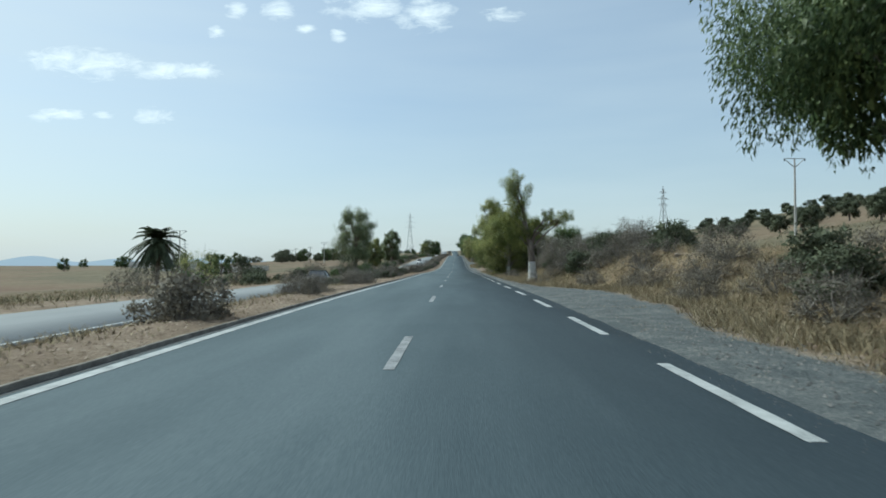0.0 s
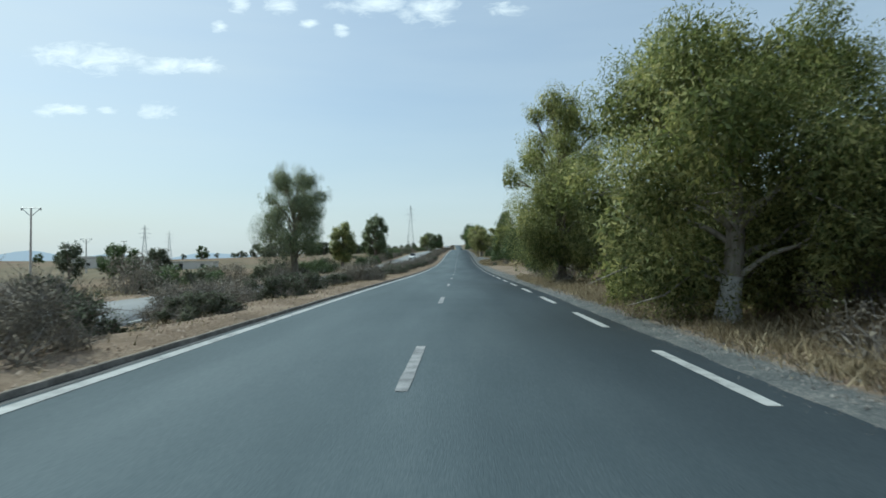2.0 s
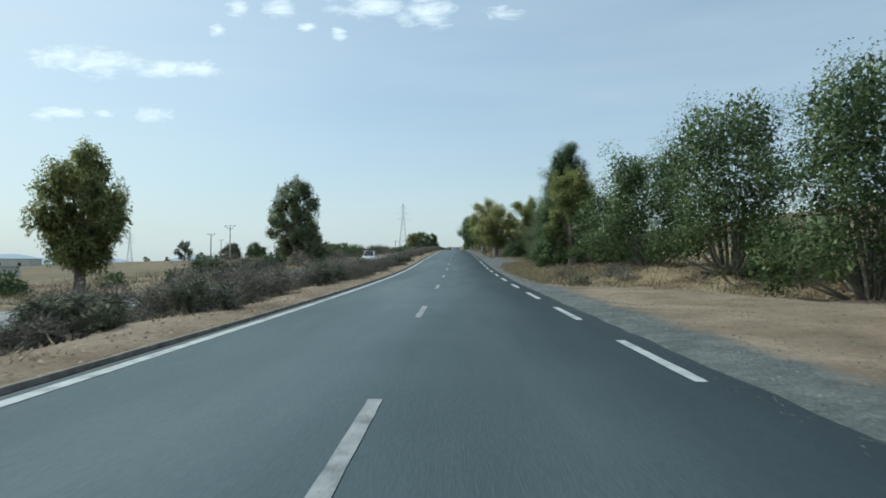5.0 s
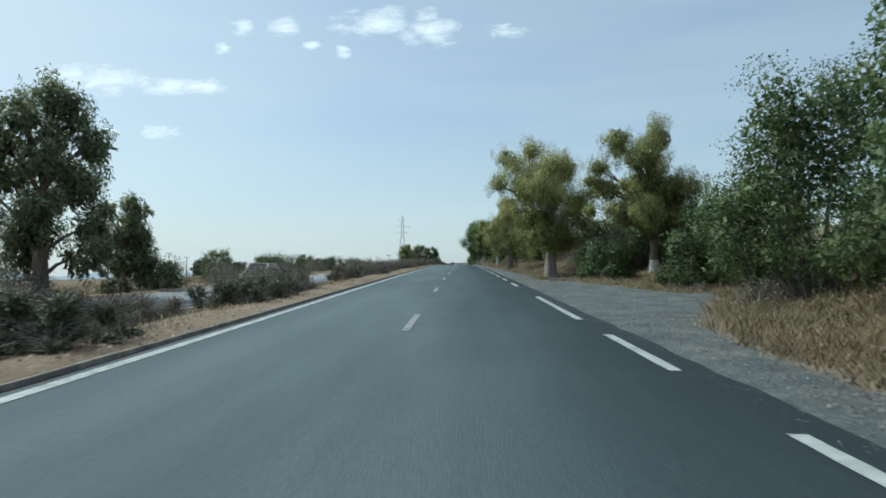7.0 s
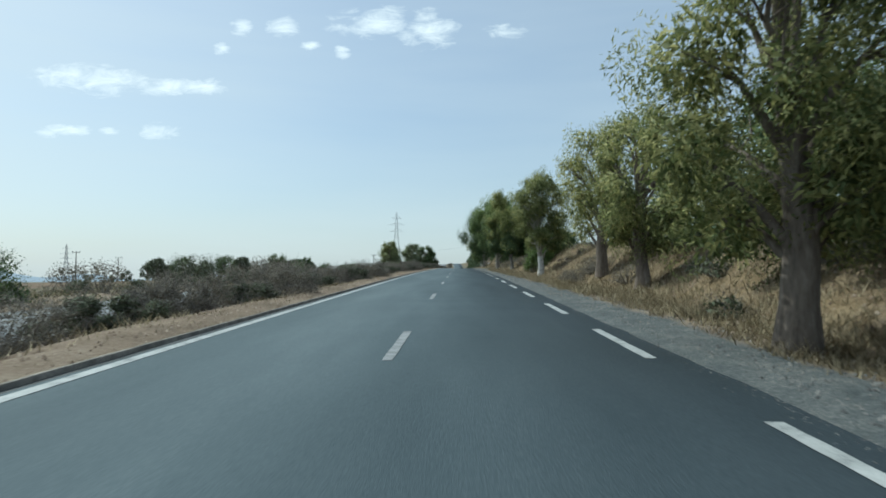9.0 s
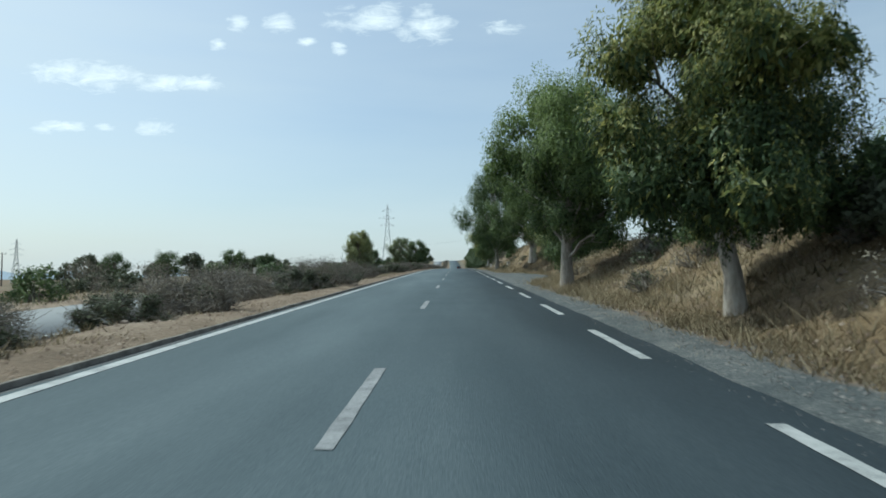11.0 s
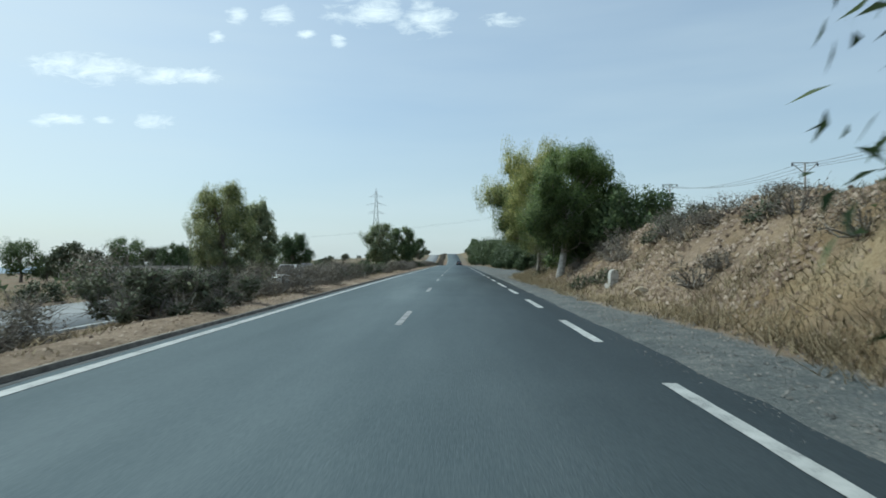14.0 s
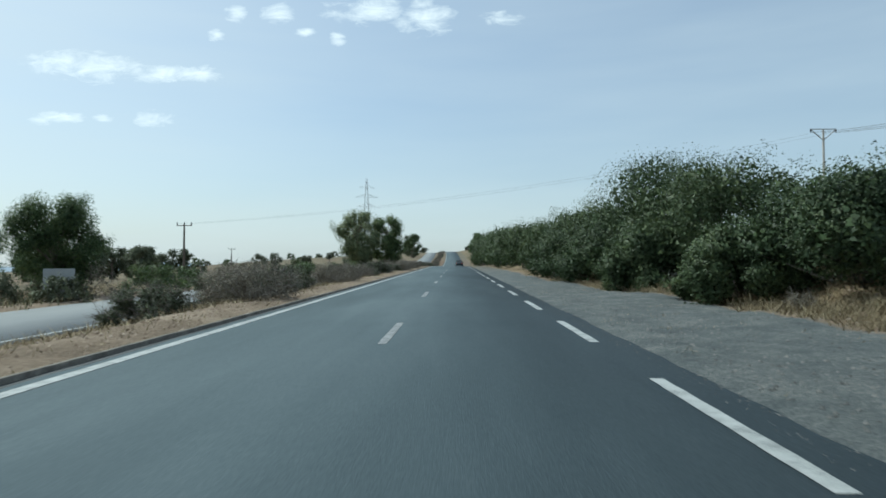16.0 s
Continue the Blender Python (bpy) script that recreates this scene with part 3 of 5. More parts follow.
def crown_clumps(r, h, w, base, top_narrow=0.5, lumps=15):
    """Clump centres and radii that fill an uneven crown."""
    cs, rs = [], []
    mid, half = (h + base) / 2, (h - base) / 2
    for i in range(lumps):
        z = base + (h - base) * (0.10 + 0.82 * (i + r.random()) / lumps)
        k = (z - mid) / half
        reach = w / 2 * math.sqrt(max(0.08, 1 - k * k * 0.85)) * (1 - top_narrow * max(0, k) * 0.6)
        a = i * 2.4 + r.uniform(-0.6, 0.6)
        rad = min(half * 0.5, w * r.uniform(0.13, 0.25) * (1 - 0.3 * max(0, k)))
        out = max(0, reach - rad * 0.7) * r.uniform(0.55, 1.08)
        cs.append((out * math.cos(a), out * math.sin(a), min(z, h - rad * 1.25)))
        rs.append(rad)
    return np.array(cs), np.array(rs)


def tree(x, y, h, w, base, leaf="leaf_grey_green", bark="bark", seed=1, leaves=9000, size=0.26, droop=0.9, white=0.0, lean=(0, 0), lumps=20, trunk_r=None, narrow=0.5,
         label="eucalyptus tree with drooping grey-green leaves", sink=0.05, group="", clumps=None, bulk=(0.22, 1.9, 2.9), lit_leaf="", depth=True):
    """A tree: tapered trunk with limbs, and a crown of single leaves."""
    r = np.random.default_rng(seed)
    h = h * 1.06
    root = new("tree")
    root.matrix_basis = pose(x, y, put_on(x, y, sink))
    tagged(root, label, "tree", group)
    cs, rs = crown_clumps(r, h, w, base, narrow, lumps)
    cs[:, 0] += lean[0] * (cs[:, 2] / h)
    cs[:, 1] += lean[1] * (cs[:, 2] / h)
    if clumps:
        # the crown is as deep along the road as it is wide
        inner = [(c[0] * 0.75, c[1] + side_y, c[2] * 0.97, c[3] * 0.95) for k, c in enumerate(clumps[::2]) for side_y in ((0.22, -0.22)[k % 2] * w,)]
        outer = [(c[0] * 0.6, c[1] + (0.3, -0.3)[k % 2] * w, c[2] * 0.92, c[3] * 0.9) for k, c in enumerate(clumps[1::3])]
        every = list(clumps) + (inner + outer if depth else [])
        cs, rs = np.array([c[:3] for c in every], dtype=float), np.array([c[3] for c in every]) * 1.08
    tr_r = trunk_r or 0.028 * h + 0.05
    n = 9
    top = h * 0.72
    zs = np.linspace(0, top, n)
    pts = np.stack([lean[0] * (zs / h) + 0.10 * np.sin(zs * 1.1 + seed), lean[1] * (zs / h) + 0.10 * np.cos(zs * 0.9 + seed * 2) - 0.1 * math.cos(seed * 2), zs], -1)
    pts[0, :2] = pts[1, :2] * 0.6
    radii = tr_r * np.array([1.35, 1.0, 0.93, 0.84, 0.72, 0.58, 0.44, 0.3, 0.12])
    pieces = [tube(pts, radii, 10)]
    for c, cr in zip(cs, rs):
        start = min(top * 0.9, max(base * 0.75, c[2] * r.uniform(0.45, 0.7)))
        p0 = np.array([np.interp(start, zs, pts[:, 0]), np.interp(start, zs, pts[:, 1]), start])
        t = np.linspace(0, 1, 6)[:, None]
        arm = p0 + (c - p0) * t + np.array([0, 0, 1]) * (t * (1 - t)) * 0.35 * np.linalg.norm(c - p0) + r.normal(size=(6, 3)) * 0.05
        arm[0] = p0
        pieces.append(tube(arm, np.linspace(tr_r * 0.36, 0.012, 6), 6))
        for _ in range(3 if leaves > 4000 else 0):
            e = c + r.normal(size=3) * cr * 0.35
            pieces.append(tube(np.array([arm[3], (arm[3] + e) / 2 + r.normal(size=3) * 0.08, e]), [0.03, 0.02, 0.006], 4))
    part("trunk", mesh_of("trunk", *joined(pieces), M[bark], smooth=True), root)
    if white:
        zz = np.linspace(0.0, white, 6)
        band = np.stack([np.interp(zz, zs, pts[:, 0]), np.interp(zz, zs, pts[:, 1]), zz], -1)
        part("painted_base", mesh_of("painted_base", *tube(band, np.interp(zz, zs, radii) + 0.006, 14), M["whitewash"], smooth=True), root, "flaking whitewash round the trunk")
    v, q, nm = leaf_cloud(r, cs, rs, int(leaves * (2.3 if size < 0.245 else 1.2)), size * (0.66 if size < 0.245 else 1.0), size * (0.15 if size < 0.245 else 0.27), droop, 0.85, 1.0 + 0.75 * droop, bulk)
    if lit_leaf:
        # paler leaves, mostly on upper boughs: partly own tint, partly sunlight put into colour
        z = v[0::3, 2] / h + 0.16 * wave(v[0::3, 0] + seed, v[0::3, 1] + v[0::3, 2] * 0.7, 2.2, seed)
        lit_mask = np.repeat(r.random(len(z)) < np.clip((z - 0.26) * 2.4, 0.10, 0.92), 3)
        part("young_growth", mesh_of("young_growth", v[lit_mask], np.arange(lit_mask.sum()).reshape(-1, 3), M[lit_leaf], False, nm[lit_mask]), root, "paler upper leaves, partly own tint, partly coloured as sunlit")
        v, nm = v[~lit_mask], nm[~lit_mask]
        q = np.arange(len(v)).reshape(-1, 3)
    part("crown", mesh_of("crown", v, q, M[leaf], False, nm), root)
    return root


def shrub(x, y, h, w, leaf="leaf_dark_green", seed=1, leaves=5000, size=0.15, twigs=250, deep=None, label="dense dark green shrub", name="shrub", group="", sink=0.05):
    """A shrub: stems from the ground and a crown of small leaves down to the grass."""
    r = np.random.default_rng(seed)
    root = new(name)
    root.matrix_basis = pose(x, y, put_on(x, y, sink))
    tagged(root, label, "shrub", group)
    deep = deep or w
    k = int(10 + 2.4 * h) if w < 6.5 else 30
    cs, rs = [], []
    for i in range(k):
        a, z = i * 2.4 + r.uniform(-0.5, 0.5), h * (0.12 + 0.70 * ((i + r.random()) / k))
        out = math.sqrt(max(0.05, 1 - (z / h) ** 2)) * r.uniform(0.34, 0.82)
        cs.append((out * math.cos(a) * w / 2, out * math.sin(a) * deep / 2, z))
        rs.append(min(w, deep, h * 1.4) * r.uniform(0.16, 0.24))
    for i in range(7):
        a, out = i * 0.9 + r.uniform(-0.3, 0.3), r.uniform(0.62, 0.86)
        cs.append((out * math.cos(a) * w / 2, out * math.sin(a) * deep / 2, h * r.uniform(0.10, 0.2)))
        rs.append(min(w, deep, h * 1.4) * r.uniform(0.13, 0.19))
    cs, rs = np.array(cs), np.array(rs)
    cs[:, 2] = np.minimum(cs[:, 2], h - rs * 1.25)
    stems = []
    for c in cs:
        foot = np.array([c[0] * 0.25, c[1] * 0.25, 0])
        stems.append(tube(np.array([foot, foot * 0.4 + c * 0.6 + r.normal(size=3) * 0.05, c]), [0.03 + 0.006 * h, 0.02, 0.006], 5))
    if twigs:
        stems.append(twig_cloud(r, cs, rs * 1.2, twigs, 0.20 + 0.10 * h, 0.005 + 0.001 * h))
    tagged(part("branchwork", mesh_of("branchwork", *joined(stems), M["twig"]), root), kind="stuff")
    v, q, nm = leaf_cloud(r, cs, rs * 1.1, int(leaves * (1.2 if leaf == "leaf_dry" else 1.35)), size * 0.76, size * 0.38, 0.1, 0.9, 1.0, (0.15, 1.6, 2.0) if leaf == "leaf_dry" else (0.30, 2.2, 2.7))
    part("foliage", mesh_of("foliage", v, q, M[leaf], False, nm), root)
    return root


EUC = "eucalyptus tree with drooping grey-green leaves"
YEL = "roadside tree with sunlit yellow-green foliage"
# the row along the right verge; clumps: sideways, along, up, radius
POLLARD = ((-1.2, 0, 3.6, 0.94), (-1.5, 0.3, 4.5, 1.06), (-1.3, -0.3, 5.4, 1.06), (-1.1, 0.3, 6.2, 0.94), (-1.45, 0, 6.9, 0.75), (-1.2, 0, 7.4, 0.56), (-0.5, 0.4, 3.2, 0.75), (0.7, 0, 3.8, 0.53), (1.3, 0.3, 4.3, 0.56), (1.9, -0.2, 4.5, 0.53), (2.5, 0.1, 4.6, 0.45), (1.0, -0.5, 4.7, 0.45), (0.2, 0.3, 4.1, 0.53))
WEEPING = ((-2.5, 0, 8.6, 1.6), (0, -2, 8.4, 1.6), (0, 2, 9.0, 1.6), (2.5, 0, 8.6, 1.6), (-4.2, 0, 6.2, 1.4), (-3.0, -2.5, 6.0, 1.4), (-3.0, 2.5, 6.3, 1.4), (-0.5, -3.2, 5.8, 1.4), (0, 3.2, 6.2, 1.4), (2.5, -2.5, 6.0, 1.4),
           (3.5, 1, 6.0, 1.4), (-1.5, 0, 6.4, 1.4), (-3.4, -0.6, 4.2, 1.1), (-3.2, 1.6, 4.0, 1.1), (-1.8, -2.4, 4.0, 1.1), (-1.0, 2.8, 3.8, 1.1), (1.2, -2.8, 3.8, 1.1), (2.0, 2.4, 3.8, 1.1), (3.2, -0.5, 3.8, 1.1), (-0.6, 0.9, 4.2, 1.1), (-2.6, -1.5, 3.3, 0.9), (-1.0, -2.0, 3.0, 1.0), (0.5, -1.8, 3.0, 1.0), (1.8, -1.0, 3.0, 1.0), (-1.6, 0.2, 3.4, 1.0), (-3.0, 0.6, 4.4, 1.0),
           (-2.4, 1.6, 3.0, 0.8), (-1.4, 2.8, 2.7, 0.8), (0.8, 2.2, 2.7, 0.8), (2.2, 0.8, 2.6, 0.8), (1.4, -2.2, 2.7, 0.8), (0, -1.0, 5.0, 1.3), (1.0, -0.5, 3.4, 1.0), (-0.8, -1.4, 3.2, 0.9), (0.3, -2.0, 3.0, 0.8), (1.2, 0.3, 5.2, 1.3), (-1.5, -2.8, 3.4, 1.0), (1.5, -3.0, 3.4, 1.0), (2.8, -2.0, 3.2, 1.0), (0.2, -2.6, 4.6, 1.1))
BRANCHING = ((-1.8, 0, 6.8, 0.75), (0.2, 0, 6.7, 0.95), (-0.8, 0.2, 5.8, 0.9), (-2.7, 0, 5.3, 0.6), (-3.2, -0.1, 4.6, 0.5), (-2.2, 0.2, 4.2, 0.75), (-3.2, 0, 3.1, 0.38), (-0.4, 0, 4.4, 1.05), (0.9, 0, 4.3, 1.0), (1.8, 0.2, 4.2, 0.9),
             (-1.4, 0, 2.9, 0.9), (0, -0.3, 2.6, 1.0), (1.5, 0, 2.8, 1.0), (0.4, 1.2, 5.0, 1.0), (-0.8, 1.2, 3.6, 1.0), (1.2, 1.2, 3.6, 1.0))
PEAKED = ((-1.5, 0, 8.0, 0.62), (-1.5, 0, 7.0, 0.85), (-1.2, 0.2, 6.0, 1.05), (0.3, 0, 5.9, 0.9), (1.2, 0, 5.2, 0.85), (-2.2, 0, 5.2, 0.9), (-0.4, -0.4, 4.9, 1.2), (1.6, 0.2, 4.0, 0.85), (-2.2, 0.3, 3.8, 0.95), (0.6, -0.3, 3.6, 1.2),
          (-1.0, 0.6, 3.4, 1.2), (-1.8, -0.5, 2.5, 0.9), (0.2, 0.5, 2.4, 1.0), (1.4, -0.2, 2.6, 0.8), (-0.8, -0.9, 2.2, 0.8), (0.4, 0.9, 4.6, 1.1))
BROAD = ((-3.0, 0, 6.2, 1.0), (-3.3, 0.3, 5.4, 0.75), (-2.2, -0.3, 5.5, 0.95), (-2.4, 0, 7.4, 1.1), (-1, 0, 8.4, 1.4), (0.8, 0, 8.6, 1.4), (2.2, 0, 7.6, 1.3), (3.4, 0, 6.4, 0.95), (4.0, 0.2, 5.3, 0.6), (3.6, -0.2, 5.6, 0.75),
         (-0.8, -0.8, 6.4, 1.4), (0.9, -0.8, 6.2, 1.4), (2.3, -0.5, 5.2, 1.2), (-0.9, -0.6, 4.6, 1.25), (0.6, -1, 4.4, 1.3), (2.2, -0.3, 3.6, 1.05), (-1.2, 0, 3.2, 0.85), (0.3, -0.9, 2.9, 1.0), (1.6, -0.6, 2.5, 0.8), (2.9, 0.3, 3.9, 0.8),
         (-0.5, 1.2, 5.5, 1.4), (1.2, 1.3, 5.0, 1.4), (0, 1.4, 7.4, 1.4), (-0.6, 1.0, 3.2, 1.1), (1.4, 1.2, 3.0, 1.0))
SPREADING = ((-2.6, -0.5, 2.9, 0.8), (-0.6, -1.2, 2.8, 0.85), (1.4, -1.0, 2.9, 0.9), (3.0, -0.4, 3.4, 0.9), (-3.4, 0.8, 3.4, 0.9), (0.6, 1.6, 3.0, 1.0), (2.4, 1.6, 3.4, 1.0), (4.4, 0.6, 5.0, 1.0), (-2.9, 0, 8.2, 0.85), (-1.6, 0, 9.2, 1.2), (0.4, 0, 9.8, 1.4), (2.6, 0, 9.4, 1.4), (4.4, 0, 8.4, 1.1), (3.8, 0.2, 6.6, 1.1), (2.2, -0.4, 7.4, 1.4), (0, -0.8, 7.6, 1.5), (-1.8, -0.4, 6.8, 1.15), (-3.8, 0, 5.2, 0.9),
             (-3.2, 0.3, 4.2, 0.85), (-2.2, -0.4, 5.0, 1.1), (-0.6, -1, 5.4, 1.4), (1.4, -0.8, 5.4, 1.4), (2.8, -0.2, 4.6, 0.9), (-1.2, -0.4, 3.5, 0.9), (-2.4, 0.2, 3.3, 0.65), (0.4, -0.8, 3.7, 0.95), (2.2, 0.1, 3.5, 0.6),
             (0, 1.5, 8, 1.5), (1.8, 1.5, 6.4, 1.5), (-1.2, 1.5, 5.4, 1.4), (2.6, 1.2, 8.4, 1.4))
OLD_TREE = ((-2.7, 0, 7.5, 0.8), (-1.1, 0.6, 8.0, 0.85), (0.8, 0, 6.7, 1.0), (-3.2, -0.6, 5.9, 0.75), (-1.8, -0.9, 5.6, 1.2), (-0.1, -1.0, 5.3, 1.2), (1.4, -0.6, 4.5, 1.0), (-1.2, -1.2, 3.3, 1.1),
            (0.4, -1.0, 2.7, 1.0), (1.9, 0.2, 3.6, 0.8), (-2.5, 0.4, 3.9, 0.8), (-1.4, 1.4, 6.2, 1.2), (0.5, 1.5, 5.4, 1.2), (1.8, 1.4, 4.6, 1.0), (-0.8, 1.6, 3.8, 1.1), (2.6, 0.5, 5.4, 0.8), (0.0, 0.2, 7.0, 1.0), (1.2, -1.6, 2.4, 0.7), (-1.6, -0.6, 2.5, 0.9), (1.0, 0.6, 2.4, 0.9), (-0.2, -1.5, 2.1, 0.7))
tree(9.30, 12.5, 10.0, 9.4, 2.3, "leaf_dark_green", "pale_bark", 11, 44000, 0.23, 1.2, lumps=24, label="large eucalyptus overhanging the gravel verge")
tree(5.28, 46.1, 7.4, 4.8, 2.6, "leaf_yellow_green", "bark", 12, 15000, 0.17, 0.5, white=1.45, lumps=9, lean=(-0.9, 0), trunk_r=0.27, narrow=0.9, clumps=POLLARD, depth=False, bulk=(0.08, 1.5, 1.8), label="tree with whitewashed trunk and thin yellow-green crown")
tree(5.05, 66.9, 6.4, 7.6, 0.4, "leaf_pale_green", "pale_bark", 13, 16000 + 34627, 0.17, 0.5, white=1.0, trunk_r=0.22, lumps=26, lean=(0.6, 0), lit_leaf="leaf_yellow_green", label="broad low tree with yellow-green leaves and white trunk")
tree(4.75, 86.3, 9.8, 6.4, 0.3, "leaf_pale_green", "bark", 14, 46000, 0.17, 0.8, trunk_r=0.2, lumps=34, narrow=0.6, lit_leaf="leaf_yellow_green", label="upright tree with yellow-green leaves down to grass")
tree(8.36, 183.5, 7.2, 4.6, 0.8, "leaf_dark_green", "bark", 15, 20047, 0.18, 0.5, lit_leaf="leaf_yellow_green", label=YEL)
tree(9.20, 191.1, 10.0, 6.0, 0.3, "leaf_dark_green", "bark", 16, 32000, 0.19, 0.4, lumps=30, narrow=0.9, trunk_r=0.18, label="tall dark green tree with branches to the ground")
tree(5.43, 229.5, 9.2, 8.0, 2.3, "leaf_pale_green", "pale_bark", 17, 44000, 0.18, 0.8, trunk_r=0.34, white=0.0, clumps=OLD_TREE, lit_leaf="leaf_pale_green", label="old roadside tree with thick grey trunk")
tree(9.6, 222.5, 7.4, 6.0, 1.2, "leaf_pale_green", "bark", 18, 34000, 0.18, 0.9, white=0.6, lean=(-0.4, 0), clumps=BRANCHING, trunk_r=0.2, lit_leaf="leaf_pale_green", label="slender tree with whitewashed foot behind the lay-by")
tree(4.81, 255.3, 7.6, 5.0, 1.0, "leaf_pale_green", "bark", 19, 14580, 0.19, 0.6, narrow=0.9, label=YEL)
tree(5.54, 291.4, 7.4, 5.0, 1.6, "leaf_pale_green", "pale_bark", 20, 20047, 0.18, 0.5, white=1.5, trunk_r=0.2, label="tree with forked whitewashed trunk on grassy verge")
tree(5.5, 314.6, 8.4, 6.2, 1.3, "leaf_dark_green", "pale_bark", 21, 40000, 0.20, 1.0, lean=(-0.9, 0), white=0.0, trunk_r=0.18, clumps=PEAKED, lit_leaf="leaf_yellow_green", label="eucalyptus with pale leaning trunk and hanging leaves")
tree(4.95, 331.0, 10.0, 7.8, 1.6, "leaf_dark_green", "pale_bark", 22, 52000, 0.21, 0.9, clumps=BROAD, trunk_r=0.26, lit_leaf="leaf_fresh_green", label="broad dark eucalyptus shading the verge")
tree(8.78, 356.0, 7.2, 6.2, 1.7, "leaf_grey_green", "bark", 23, 30000, 0.19, 0.9, lit_leaf="leaf_yellow_green", lumps=26, label=YEL)
tree(7.4, 365.6, 11.2, 11.0, 1.8, "leaf_dark_green", "pale_bark", 24, 56000, 0.21, 1.0, trunk_r=0.36, clumps=SPREADING, lit_leaf="leaf_fresh_green", label="large eucalyptus with thick pale trunk beside lay-by")
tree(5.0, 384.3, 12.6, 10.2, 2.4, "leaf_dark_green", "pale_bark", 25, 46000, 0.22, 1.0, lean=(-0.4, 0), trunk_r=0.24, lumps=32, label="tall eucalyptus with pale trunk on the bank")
tree(5.2, 417.1, 6.7, 5.8, 1.3, "leaf_dark_green", "pale_bark", 26, 38000, 0.18, 0.7, trunk_r=0.17, lumps=26, white=1.3, lean=(1.4, 0), lit_leaf="leaf_fresh_green", label="full round tree with green crown and white trunk")
tree(5.6, 428.0, 7.4, 5.0, 1.0, "leaf_pale_green", "pale_bark", 31, 24000, 0.16, 0.5, trunk_r=0.12, lumps=22, narrow=0.3, lit_leaf="leaf_yellow_green", label="thin tree with yellowing leaves in dry scrub")
tree(7.5, 436.6, 10.5, 10.6, 3.6, "leaf_dark_green", "pale_bark", 27, 66000, 0.22, 1.3, lean=(-1.0, -0.5), trunk_r=0.12, clumps=WEEPING, white=0.9, lit_leaf="leaf_yellow_green", label="weeping eucalyptus hanging over the gravel verge")
tree(8.36, 675.6, 11.0, 8.0, 1.0, "leaf_dark_green", "bark", 28, 10935, 0.36, 0.6, label=EUC)
tree(9.40, 717.9, 12.0, 8.0, 1.0, "leaf_dark_green", "bark", 29, 10935, 0.38, 0.6, label=EUC)
for i, (tx, ty, th, tw) in enumerate(((6.2, 255, 6.4, 4.4), (6.4, 262, 7.2, 5.0))):
    tree(tx * 1.045, ty * 1.055, th, tw, 1.2, "leaf_pale_green", "bark", 40 + i, 9000, 0.2, 0.7, label=YEL if i < 2 else EUC)
# beyond the other carriageway
tree(-21.21, 134.3, 13.6, 11.0, 2.0, "leaf_grey_green", "bark", 51, 36000, 0.24, 0.8, lumps=19, label="tall eucalyptus beyond the opposite carriageway")
tree(-21.95, 171.8, 8.6, 5.6, 1.2, "leaf_pale_green", "bark", 52, 14580, 0.26, 0.8, label=YEL)
tree(-22.57, 224.1, 12.0, 8.4, 1.2, "leaf_grey_green", "bark", 53, 20047, 0.28, 0.8, lumps=20, narrow=0.8, label="tall grey-green eucalyptus in dry scrub")
tree(-22.47, 232.7, 6.4, 5.0, 0.8, "leaf_grey_green", "bark", 54, 10935, 0.26, 0.8, label=EUC)
tree(-21.8, 444.2, 9.4, 7.8, 0.8, "leaf_grey_green", "bark", 55, 26000, 0.24, 1.1, lumps=20, lit_leaf="leaf_pale_green", label="wide weeping tree with grey-green hanging leaves")
tree(-21.95, 455.8, 8.6, 5.4, 1.2, "leaf_grey_green", "bark", 56, 12757, 0.27, 0.9, label=EUC)
tree(-22.99, 475.9, 6.0, 5.8, 0.7, "leaf_dark_green", "bark", 57, 16402, 0.24, 0.5, label="round dark green tree beside a road sign")
tree(-28.21, 624.9, 17.5, 14.0, 0.6, "leaf_grey_green", "bark", 58, 16402, 0.5, 0.7, label=EUC)
tree(-20.90, 633.4, 16.0, 13.0, 0.4, "leaf_dark_green", "bark", 59, 16402, 0.5, 0.5, label="dark full-crowned tree beyond the opposite carriageway")
for fx, fy, fh, fw in ((-88, 556, 11.5, 13.0), (-74, 553, 9.2, 9.5), (-110, 546, 11.0, 11.0), (-128, 541, 11.0, 13.0)):
    tree(fx, fy, fh, fw, 0.8, "leaf_dark_green", "bark", int(fy), 7000, 0.42, 0.4, lumps=16, label="dark full-crowned tree across the plain", group="far trees")
tree(-26.12, 823.6, 14.0, 13.0, 0.8, "leaf_dark_green", "bark", 60, 10935, 0.55, 0.5, label="dark full-crowned tree beyond the opposite carriageway")

